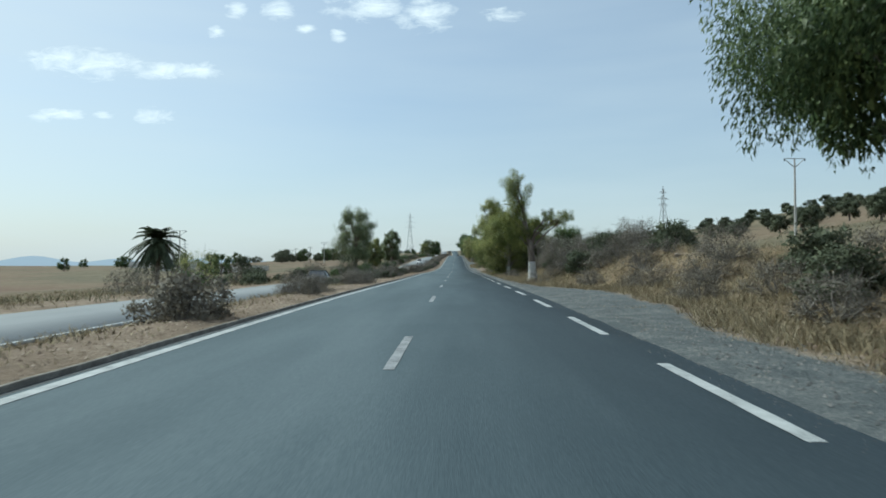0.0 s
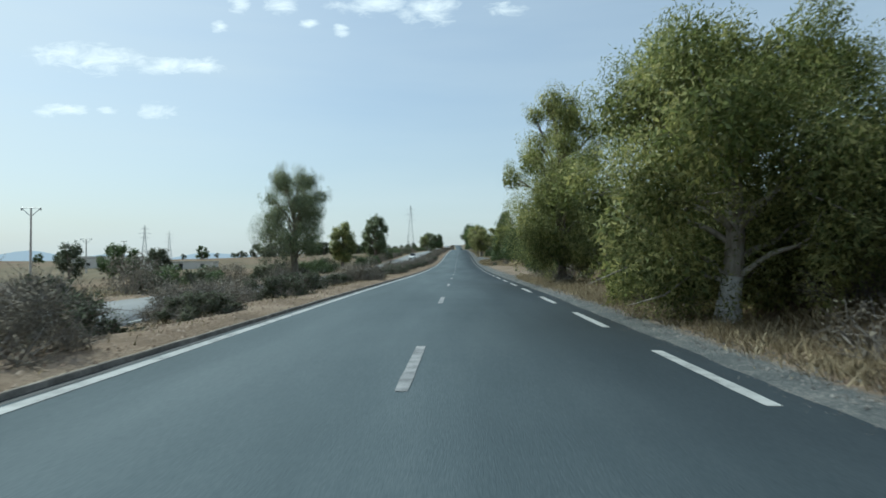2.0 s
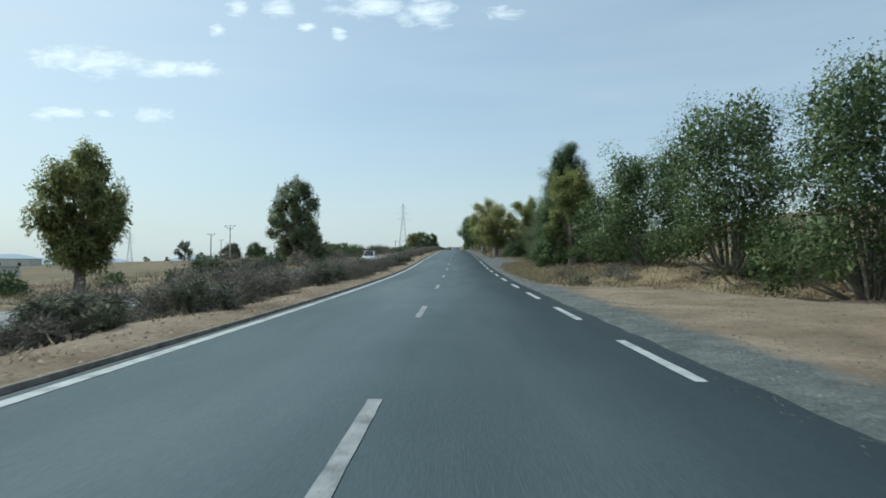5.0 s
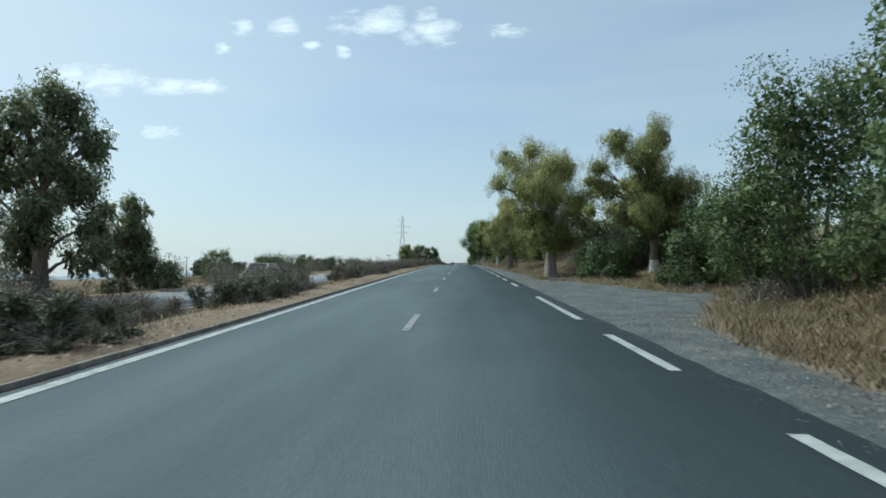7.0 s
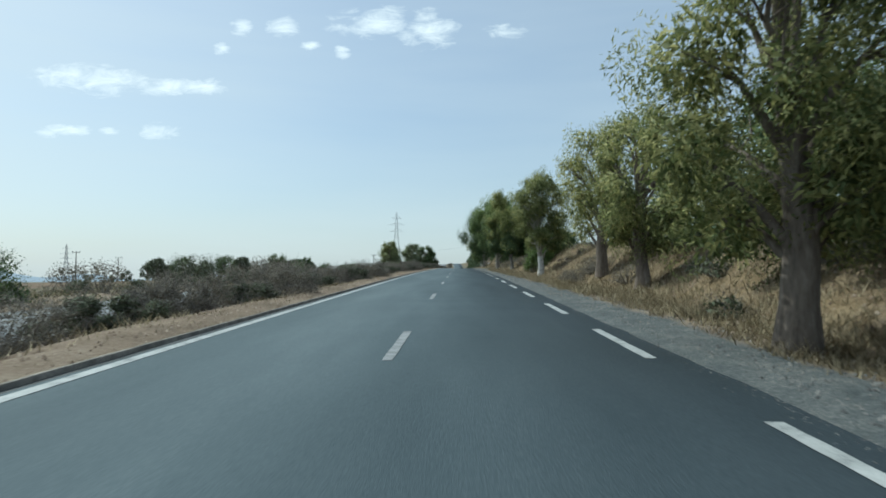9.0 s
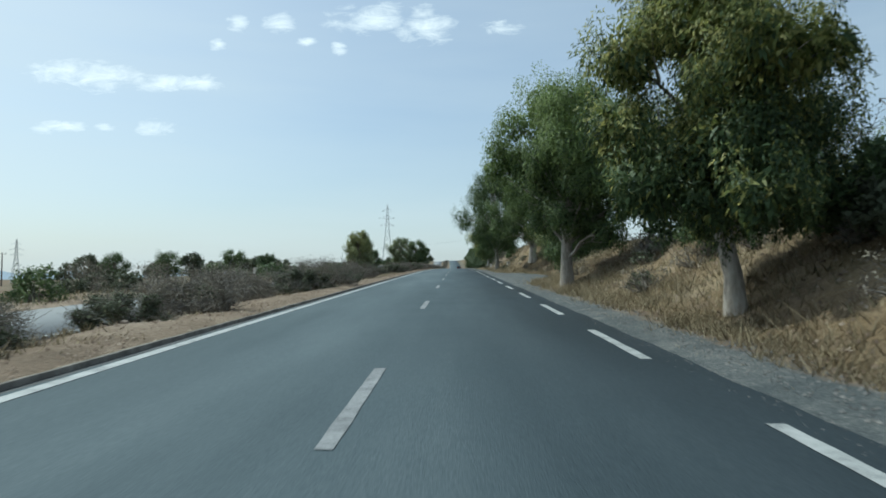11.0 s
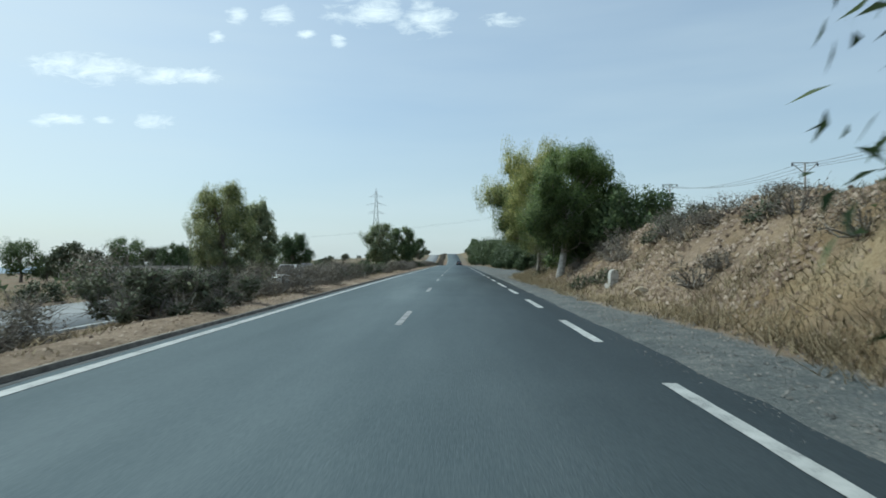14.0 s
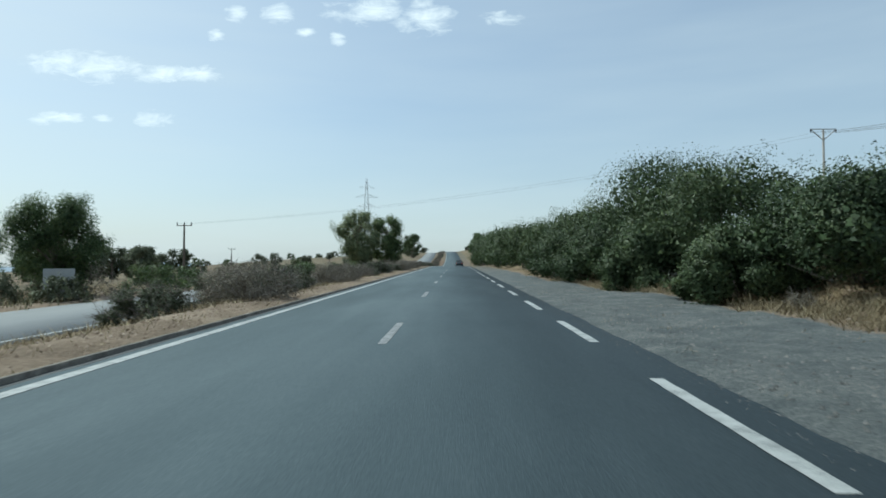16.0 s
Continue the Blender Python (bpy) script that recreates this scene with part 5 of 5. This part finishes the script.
# ---- poles, pylons and wires ----
def pole(x, y, h, kind="concrete", sink=0.3):
    """A power pole with a crossarm and insulators."""
    root = tagged(new("power_pole"), "tall concrete power pole with a forked crossarm" if kind != "wood" else "dark wooden power pole with a straight crossarm", "power pole", "power poles")
    root.matrix_basis = pose(x, y, put_on(x, y, sink))
    mat = M["pole_wood"] if kind == "wood" else M["pole_concrete"]
    part("pole", mesh_of("pole", *tube([(0, 0, 0), (0, 0, h * 0.5), (0, 0, h)], [0.2, 0.16, 0.11], 8), mat, smooth=True), root)
    arms = [((-1.1, 0, h - 0.15), (1.1, 0, h - 0.15))] if kind == "wood" else [((0, 0, h - 1.3), (-1.5, 0, h)), ((0, 0, h - 1.3), (1.5, 0, h)), ((-1.5, 0, h), (1.5, 0, h))]
    for a, b in arms:
        part("crossarm", mesh_of("crossarm", *tube([a, ((a[0] + b[0]) / 2, 0, (a[2] + b[2]) / 2), b], [0.06, 0.06, 0.06], 5), M["galvanised"] if kind != "wood" else mat), root)
    for ix in ((-1.0, 0, 1.0) if kind == "wood" else (-1.45, 0, 1.45)):
        up = 1 if kind == "wood" else -1
        z0 = h - 0.1 if kind == "wood" else h
        part("insulator", mesh_of("insulator", *tube([(ix, 0, z0), (ix, 0, z0 + up * 0.2), (ix, 0, z0 + up * 0.4)], [0.05, 0.09, 0.05], 6), M["window_dark"]), root)
    return root, h


def wire(a, b, sag, thick=0.02):
    t = np.linspace(0, 1, 22)[:, None]
    p = np.array(a) * (1 - t) + np.array(b) * t
    p[:, 2] -= (4 * sag * t * (1 - t))[:, 0]
    return tagged(new("power_line", mesh_of("power_line", *tube(p, np.full(22, thick), 4), M["wire"])), "thin dark sagging overhead power line", "cable", "power lines")


tops = []
for px, py, ph, pk in ((48.5, 94, 11.5, "concrete"), (40, 361, 12.5, "concrete"), (41, 408, 10.5, "concrete"), (40, 459, 10.5, "concrete"), (43, 515, 14.5, "concrete")):
    pole(px, py, ph, pk)
    tops.append((px, py, put_on(px, py, 0.3) + ph - 0.4))
for a, b in zip(tops[1:], tops[2:]):
    for dx in (-1.45, 0, 1.45):
        wire((a[0] + dx, a[1], a[2]), (b[0] + dx, b[1], b[2]), 1.2)
pole(-38, 529, 8.2, "wood")
wl = (-38, 529, put_on(-38, 529, 0.3) + 8.3)
for dx in (-1.0, 1.0):
    wire((wl[0] + dx, wl[1], wl[2]), (tops[-1][0] + dx, tops[-1][1], tops[-1][2]), 1.6, 0.008)
for px, py, ph, pk in ((-63.5, 147, 12.0, "concrete"), (-95, 215, 9.0, "concrete"), (-130, 300, 9.0, "wood"), (-105, 420, 9.0, "wood"), (-120, 470, 9.0, "wood"), (-140, 610, 10.0, "concrete"), (-75, 330, 8.5, "wood"), (-66, 321, 10.5, "concrete"), (-70, 640, 9.0, "wood")):
    pole(px, py, ph, pk)


def pylon(x, y, h, turn=0):
    """A lattice pylon: four legs, braces and three pairs of arms."""
    root = tagged(new("pylon"), "grey steel lattice pylon far off in haze", "pylon", "pylons")
    root.matrix_basis = pose(x, y, put_on(x, y, 0.2), 0, 0, turn)
    half = lambda z: np.interp(z, (0, h * 0.6, h), (h * 0.085, h * 0.028, h * 0.008))
    for sx in (-1, 1):
        for sy in (-1, 1):
            pts = [(sx * half(z), sy * half(z), z) for z in (0, h * 0.3, h * 0.6, h)]
            part("leg", mesh_of("leg", *tube(pts, [0.16, 0.13, 0.1, 0.07], 4), M["galvanised"]), root)
    zs = np.concatenate([np.linspace(0, h * 0.6, 6), np.linspace(h * 0.66, h * 0.97, 6)])
    for z0, z1 in zip(zs, zs[1:]):
        bars = []
        for sx, sy, tx, ty in ((-1, -1, 1, -1), (1, -1, 1, 1), (1, 1, -1, 1), (-1, 1, -1, -1)):
            a, b = half(z0), half(z1)
            bars.append(tube([(sx * a, sy * a, z0), ((sx * a + tx * b) / 2, (sy * a + ty * b) / 2, (z0 + z1) / 2), (tx * b, ty * b, z1)], [0.07] * 3, 4))
            bars.append(tube([(tx * a, ty * a, z0), ((tx * a + sx * b) / 2, (ty * a + sy * b) / 2, (z0 + z1) / 2), (sx * b, sy * b, z1)], [0.07] * 3, 4))
        tagged(part("brace", mesh_of("brace", *joined(bars), M["galvanised"]), root), kind="stuff")
    for z, reach in ((0.64, 0.13), (0.76, 0.15), (0.88, 0.10)):
        for s in (-1, 1):
            tip = (s * h * reach, 0, h * z)
            arm = [tube([(s * half(h * z), d * half(h * z), h * (z + 0.035)), (tip[0] * 0.6, d * 0.1, h * (z + 0.016)), tip], [0.09, 0.08, 0.05], 4) for d in (-1, 1)] + [tube([(0, 0, h * z), (tip[0] / 2, 0, h * z), tip], [0.09, 0.08, 0.05], 4)]
            part("arm", mesh_of("arm", *joined(arm), M["galvanised"]), root)
    return root


pylon(-66, 915, 57, 12)
pylon(95, 300, 24, 30)
pylon(-250, 560, 30, 20)
pylon(-330, 780, 34, 20)


# ---- small roadside things ----
def marker_stone(x, y, h, w=0.34):
    """A whitewashed kilometre stone with a rounded head."""
    root = tagged(new("marker_stone"), "chipped whitewashed roadside marker stone", "marker stone", "marker stones")
    root.matrix_basis = pose(x, y, put_on(x, y, 0.08), 3, 2, 15)
    bm = bmesh.new()
    ring = [(-w / 2, 0), (w / 2, 0), (w / 2, h * 0.8), (w * 0.34, h * 0.93), (0, h), (-w * 0.34, h * 0.93), (-w / 2, h * 0.8)]
    for d in (-0.11, 0.11):
        for px, pz in ring:
            bm.verts.new((px, d, pz))
    bm.verts.ensure_lookup_table()
    n = len(ring)
    bm.faces.new([bm.verts[i] for i in range(n)])
    bm.faces.new([bm.verts[n + i] for i in reversed(range(n))])
    for i in range(n):
        bm.faces.new([bm.verts[i], bm.verts[n + i], bm.verts[n + (i + 1) % n], bm.verts[(i + 1) % n]])
    bmesh.ops.bevel(bm, geom=list(bm.edges), offset=0.02, segments=2, affect="EDGES")
    part("stone", bm_mesh("stone", bm, M["whitewash"]), root)
    bm = bmesh.new()
    box(bm, -w * 0.7, w * 0.7, -0.2, 0.2, -0.05, 0.12, 0.02)
    part("plinth", bm_mesh("plinth", bm, M["concrete"]), root, "half-buried concrete plinth")
    return root


marker_stone(5.70, 374.9, 0.66, 0.36)
marker_stone(9.1, 446.5, 0.9, 0.42)
marker_stone(5.45, 406.5, 0.62, 0.30)


def rock_mesh(seed):
    r = np.random.default_rng(seed)
    bm = bmesh.new()
    bmesh.ops.create_icosphere(bm, subdivisions=2, radius=0.5)
    s = r.uniform(0.6, 1.2, 3)
    cuts = r.normal(size=(11, 3))
    for v in bm.verts:
        d = np.array(v.co)
        for c in cuts:
            c = c / np.linalg.norm(c)
            over = d @ c - 0.31
            if over > 0:
                d = d - c * over
        v.co = Vector(d * s * np.array([1, 1, 0.75]))
    return bm_mesh("rock", bm, M["rock"])


rocks = [rock_mesh(k) for k in range(6)]
rock_spots = random.Random(9)


def pale(me):
    me = me.copy()
    me.materials[0] = M["pale_rock"]
    return me


def strew(n, x0, x1, y0, y1, lo, hi, label):
    for _ in range(n):
        rx, ry, s = rock_spots.uniform(x0, x1), rock_spots.uniform(y0, y1), rock_spots.uniform(lo, hi)
        ob = new("rock", rocks[rock_spots.randrange(6)])
        ob.matrix_basis = pose(rx, ry, put_on(rx, ry) + 0.08 * s, 0, 0, rock_spots.uniform(0, 360)) @ Matrix.Diagonal((s, s, s, 1))
        tagged(ob, label, "rock", "bank rocks")


strew(60, 7.0, 14, 398.0, 405.3, 0.05, 0.25, "pale angular rock on the earth bank")
strew(190, 6.0, 12, 400, 418, 0.05, 0.26, "brown angular rock on the rubble bank")
strew(22, 6.0, 12, 359.1, 398.0, 0.12, 0.4, "pale angular rock on the earth bank")
strew(14, 6.5, 11, 5.0, 32.6, 0.12, 0.5, "pale broken rock in dry grass")
strew(16, 5.2, 9, 51.2, 87.7, 0.1, 0.35, "pale broken rock in dry grass")
strew(14, 7, 12, 284.3, 316.6, 0.15, 0.5, "pale angular rock on the earth bank")
strew(40, -10, -5.4, 5, 460, 0.06, 0.22, "small stone in the median earth")
strew(40, 3.4, 7, 5, 460, 0.03, 0.09, "loose stone on the gravel verge")
big = new("boulder", pale(rocks[2]))
big.matrix_basis = pose(7.2, 63.5, put_on(7.2, 63.5) + 0.14, 0, 0, 30) @ Matrix.Diagonal((0.9, 0.6, 0.6, 1))
tagged(big, "pale boulder in straw beside a white trunk", "rock")
big = new("boulder", pale(rocks[4]))
big.matrix_basis = pose(6.6, 369.6, put_on(6.6, 369.6) + 0.12, 0, 0, 80) @ Matrix.Diagonal((0.9, 0.7, 0.55, 1))
tagged(big, "pale flat boulder in dry grass", "rock")
big = new("boulder", pale(rocks[1]))
big.matrix_basis = pose(5.35, 402.8, put_on(5.35, 402.8) + 0.12, 0, 20, 50) @ Matrix.Diagonal((0.62, 0.42, 0.5, 1))
tagged(big, "pale yellowish boulder at the foot of the bank", "rock")


def culvert():
    bm = bmesh.new()
    box(bm, -0.9, 0.9, -0.16, 0.16, -0.2, 0.16, 0.03)
    ob = new("culvert_slab", bm_mesh("culvert_slab", bm, M["concrete"]))
    ob.matrix_basis = pose(5.54, 224.7, put_on(5.54, 224.7), 0, 0, -8)
    tagged(ob, "low weathered concrete culvert slab by a trunk", "slab")


culvert()


def fence_posts():
    """Thin stakes along the top of the cut, with wire."""
    stakes = []
    first = tagged(new("fence_stake"), "thin weathered wooden fence stake on the bank", "fence post", "fence stakes")
    part("stake", mesh_of("stake", *tube([(0, 0, 0), (0.02, 0.01, 0.7), (0.03, 0, 1.35)], [0.035, 0.03, 0.025], 6), M["pole_wood"]), first)
    y0 = 344.4
    first.matrix_basis = pose(12.6, y0, put_on(12.6, y0, 0.1))
    for k in range(1, 16):
        yy = y0 + 3.2 * k
        xx = 12.6 + 0.25 * math.sin(k * 1.3)
        copy_thing(first, pose(xx, yy, put_on(xx, yy, 0.1), 3 * math.sin(k), 4 * math.cos(k * 2), k * 40))


fence_posts()


def road_sign(x, y):
    root = tagged(new("road_sign"), "grey back of a square road sign on two posts", "road sign")
    root.matrix_basis = pose(x, y, put_on(x, y, 0.1), 0, 0, 12)
    bm = bmesh.new()
    box(bm, -0.75, 0.75, -0.02, 0.02, 0.5, 1.8, 0.008)
    part("panel", bm_mesh("panel", bm, M["sign_back"]), root)
    for px in (-0.5, 0.5):
        part("post", mesh_of("post", *tube([(px, 0.04, 0), (px, 0.04, 0.9), (px, 0.04, 1.75)], [0.035] * 3, 8), M["galvanised"]), root)


road_sign(-20.17, 471.7)


def low_building(x, y, length, depth, h, turn=0.0, openings=5, label="long low whitewashed farm building on the plain"):
    """A flat-roofed farm building with recessed windows, parapet and door."""
    root = tagged(new("farm_building"), label, "building")
    root.matrix_basis = pose(x, y, put_on(x, y, 0.3), 0, 0, turn)
    bm = bmesh.new()
    box(bm, -length / 2, length / 2, 0, depth, 0, h, 0.03)
    part("wall", bm_mesh("wall", bm, M["render_wall"]), root)
    bm = bmesh.new()
    box(bm, -length / 2 - 0.15, length / 2 + 0.15, -0.15, depth + 0.15, h, h + 0.22, 0.03)
    part("roof", bm_mesh("roof", bm, M["concrete"]), root)
    for k in range(openings):
        wx = -length / 2 + length * (k + 0.5) / openings
        bm = bmesh.new()
        tall = k == openings // 2
        box(bm, wx - 0.5, wx + 0.5, -0.03, 0.05, 0.05 if tall else 1.0, 2.0 if tall else 1.9)
        w = part("door" if tall else "window", bm_mesh("window", bm, M["window_dark"]), root)
        bm = bmesh.new()
        box(bm, wx - 0.6, wx + 0.6, -0.08, 0.0, 1.92 if not tall else 2.02, 2.02 if not tall else 2.14)
        part("lintel", bm_mesh("lintel", bm, M["concrete"]), w)


low_building(-52, 492, 16, 7, 2.7, 8, 6)
low_building(-78, 225, 22, 8, 2.4, 10, 4)
low_building(-150, 330, 34, 10, 3.0, 14, 6, "pale greenhouse-like shed far across the plain")
low_building(-110, 250, 12, 7, 3.2, 5, 4)


# ---- cars ----
def car(x, y, z, turn, paint, label, tall=1.46, length=4.2, boxy=0.0):
    """A car: lofted body with glass, wheels, lamps and bumpers."""
    root = tagged(new("car"), label, "car", "cars on the road")
    root.matrix_basis = pose(x, y, z, 0, 0, turn)
    half = length / 2
    # stations along the car: y, half width at waist, underside, waist height
    rows = [(-half, 0.70, 0.42, 0.66), (-half + 0.12, 0.82, 0.26, 0.84), (-half + 0.7, 0.87, 0.22, 0.96), (-0.5, 0.88, 0.2, 0.95), (0.6, 0.88, 0.2, 0.93), (half - 0.9, 0.86, 0.22, 0.88), (half - 0.2, 0.80, 0.26, 0.70), (half, 0.66, 0.38, 0.56)]
    v, q = [], []
    for ry, w, lo, hi in rows:
        v += [(-w * 0.92, ry, lo), (-w, ry, (lo + hi) * 0.5), (-w * 0.95, ry, hi), (0, ry, hi + 0.04), (w * 0.95, ry, hi), (w, ry, (lo + hi) * 0.5), (w * 0.92, ry, lo)]
    for i in range(len(rows) - 1):
        for j in range(7):
            q.append((i * 7 + j, i * 7 + (j + 1) % 7, i * 7 + 7 + (j + 1) % 7, i * 7 + 7 + j))
    me = mesh_of("body", v, q, paint, smooth=True)
    bm = bmesh.new()
    bm.from_mesh(me)
    bm.verts.ensure_lookup_table()
    bm.faces.new([bm.verts[j] for j in range(7)])
    bm.faces.new([bm.verts[(len(rows) - 1) * 7 + j] for j in reversed(range(7))])
    part("body", bm_mesh("body", bm, paint, True), root)
    # cabin of glass with a painted roof
    back, front = -half + 0.25 + 0.15 * (1 - boxy), half - 1.25
    roof_back, roof_front = back + 0.55 * (1 - boxy) + 0.12, front - 0.95
    bm = bmesh.new()
    low = [(-0.80, back, 0.92), (0.80, back, 0.92), (0.78, front, 0.90), (-0.78, front, 0.90)]
    top = [(-0.62, roof_back, tall - 0.05), (0.62, roof_back, tall - 0.05), (0.60, roof_front, tall - 0.05), (-0.60, roof_front, tall - 0.05)]
    vs = [bm.verts.new(p) for p in low + top]
    for f in ((0, 1, 5, 4), (1, 2, 6, 5), (2, 3, 7, 6), (3, 0, 4, 7), (4, 5, 6, 7)):
        bm.faces.new([vs[i] for i in f])
    part("glass", bm_mesh("glass", bm, M["window_dark"]), root)
    bm = bmesh.new()
    box(bm, -0.63, 0.63, roof_back - 0.05, roof_front + 0.05, tall - 0.06, tall, 0.025)
    part("roof", bm_mesh("roof", bm, paint), root)
    for s in (-1, 1):
        for a, b in (((s * 0.80, back, 0.92), (s * 0.63, roof_back, tall - 0.04)), ((s * 0.79, front, 0.90), (s * 0.61, roof_front, tall - 0.04)), ((s * 0.80, -0.1, 0.92), (s * 0.635, -0.15, tall - 0.04))):
            part("pillar", mesh_of("pillar", *tube([a, ((a[0] + b[0]) / 2 + s * 0.01, (a[1] + b[1]) / 2, (a[2] + b[2]) / 2), b], [0.045] * 3, 5), paint), root)
        for wy in (-half + 0.78, half - 0.85):
            ring = [(s * 0.74, wy, 0.31), (s * 0.81, wy, 0.31), (s * 0.88, wy, 0.31)]
            wheel = part("wheel", mesh_of("tyre", *tube(ring, [0.30, 0.315, 0.30], 18), M["tyre"], True), root)
            bm = bmesh.new()
            bmesh.ops.create_cone(bm, cap_ends=True, segments=14, radius1=0.20, radius2=0.17, depth=0.03)
            bmesh.ops.transform(bm, verts=bm.verts, matrix=pose(s * 0.885, wy, 0.31, 0, 90 * s, 0))
            part("rim", bm_mesh("rim", bm, M["galvanised"]), wheel)
        for name, ly, mat, z0 in (("headlight", half - 0.13, M["lamp_clear"], 0.60), ("tail_light", -half + 0.07, M["lamp_red"], 0.70)):
            bm = bmesh.new()
            box(bm, s * 0.62 - 0.14, s * 0.62 + 0.14, ly - 0.06, ly + 0.06, z0 - 0.07, z0 + 0.07, 0.02)
            part(name, bm_mesh(name, bm, mat), root)
        bm = bmesh.new()
        box(bm, s * 0.95 - 0.09, s * 0.95 + 0.09, front - 0.32, front - 0.22, 0.92, 1.04, 0.02)
        part("mirror", bm_mesh("mirror", bm, paint), root)


def opposite(y):
    return float(road_z(y)) - 0.80


car(-13.3, 61.0, opposite(61.0), 180, M["car_dark"], "dark blue hatchback on the opposite carriageway")
car(-13.5, 232.6, opposite(232.6), 180, M["car_white"], "white van-like car on the opposite carriageway", 1.75, 4.4, 0.9)
car(-13.6, 436.8, opposite(436.8), 180, M["car_white"], "white off-road car on the opposite carriageway", 1.7, 4.3, 0.7)
car(-13.2, 449.5, opposite(449.5), 180, M["car_dark"], "dark saloon car on the opposite carriageway")
car(0.9 + float(road_x(595)), 595, float(road_z(595)), 0, M["car_dark"], "small dark car on the road far ahead")


# ---- loose gravel ----
def chips(name, label, mat, n, lo, hi, seed, where, span=(-2, 470), on_road=False):
    """Loose angular chips or clods."""
    r = np.random.default_rng(seed)
    ys = r.uniform(*span, n)
    xs = where(r, ys)
    s = r.uniform(lo, hi, n)[:, None]
    c = np.stack([xs, ys, road_z(ys) + 0.001 if on_road else ground_z(xs, ys) + 0.004], -1)
    tet = np.array([(1, 0, 0), (-0.5, 0.85, 0), (-0.5, -0.85, 0), (0.1, 0.1, 1.0)])
    a = r.uniform(0, 6.28, n)
    rot = np.stack([np.cos(a), np.sin(a)], -1)
    tx = tet[None, :, 0] * rot[:, :1] - tet[None, :, 1] * rot[:, 1:]
    ty = tet[None, :, 0] * rot[:, 1:] + tet[None, :, 1] * rot[:, :1]
    v = np.stack([tx, ty, np.broadcast_to(tet[None, :, 2], tx.shape)], -1) * s[:, None, :] + c[:, None, :]
    f = (np.arange(n)[:, None, None] * 4 + np.array([(0, 1, 3), (1, 2, 3), (2, 0, 3)])[None]).reshape(-1, 3)
    tagged(new(name, mesh_of(name, v.reshape(-1, 3), f, M[mat])), label, name, kind="stuff")


M["chip"] = material("chip", [(0.2, (0.065, 0.068, 0.068)), (0.5, (0.13, 0.132, 0.128)), (0.8, (0.22, 0.217, 0.205))], 3, 20, 0.9, 0, island=0.6)
M["clod"] = material("clod", [(0.2, (0.10, 0.07, 0.05)), (0.5, (0.20, 0.15, 0.11)), (0.8, (0.36, 0.30, 0.24))], 3, 20, 0.95, 0, island=0.6)
chips("gravel", "loose grey stone chips on the verge", "chip", 46000, 0.010, 0.034, 61, lambda r, ys: 3.05 + (shoulder(ys) - 2.6) * r.random(len(ys)) ** 1.3)
chips("edge_gravel", "grey stone chips strewn over the asphalt edge", "chip", 12000, 0.004, 0.013, 65, lambda r, ys: 2.95 - 0.32 * r.random(len(ys)) ** 2.2, on_road=True)
chips("clods", "loose brown clods and stones on the median", "clod", 22000, 0.012, 0.045, 62, lambda r, ys: -4.95 - 3.5 * r.random(len(ys)) ** 1.3)
chips("rubble", "loose brown clods and stones on the bank", "clod", 34000, 0.015, 0.07, 63, lambda r, ys: shoulder(ys) + 0.3 + 7.0 * r.random(len(ys)) ** 1.2)

chips("bank_rubble", "broken brown stones heaped on the bank", "clod", 9000, 0.02, 0.10, 64, lambda r, ys: shoulder(ys) + 0.9 + 6.0 * r.random(len(ys)), (397, 421))

# blue hills on the far side of the plain; haze painted as colour and glow
def far_hills():
    ang = np.linspace(radians(-80), radians(5), 120)
    top = 14 + 16 * np.abs(wave(ang * 400, ang * 0, 160, 71)) + 10 * wave(ang * 400, ang * 0, 37, 72)
    d = 2900.0
    v = np.concatenate([np.stack([d * np.sin(ang), d * np.cos(ang), np.full(120, -120.0)], -1), np.stack([d * np.sin(ang), d * np.cos(ang), np.maximum(top, 3)], -1)])
    q = np.array([(i, i + 1, 120 + i + 1, 120 + i) for i in range(119)])
    m = bpy.data.materials.new("hill_haze_glow")
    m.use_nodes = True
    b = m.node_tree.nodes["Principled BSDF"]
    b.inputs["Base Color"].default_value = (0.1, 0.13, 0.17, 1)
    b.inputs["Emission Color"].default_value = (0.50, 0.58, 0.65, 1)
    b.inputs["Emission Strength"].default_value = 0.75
    tagged(new("backdrop", mesh_of("backdrop", v, q, m)), "pale blue hills far across the plain, glowing in place of haze", "hills", kind="structure")


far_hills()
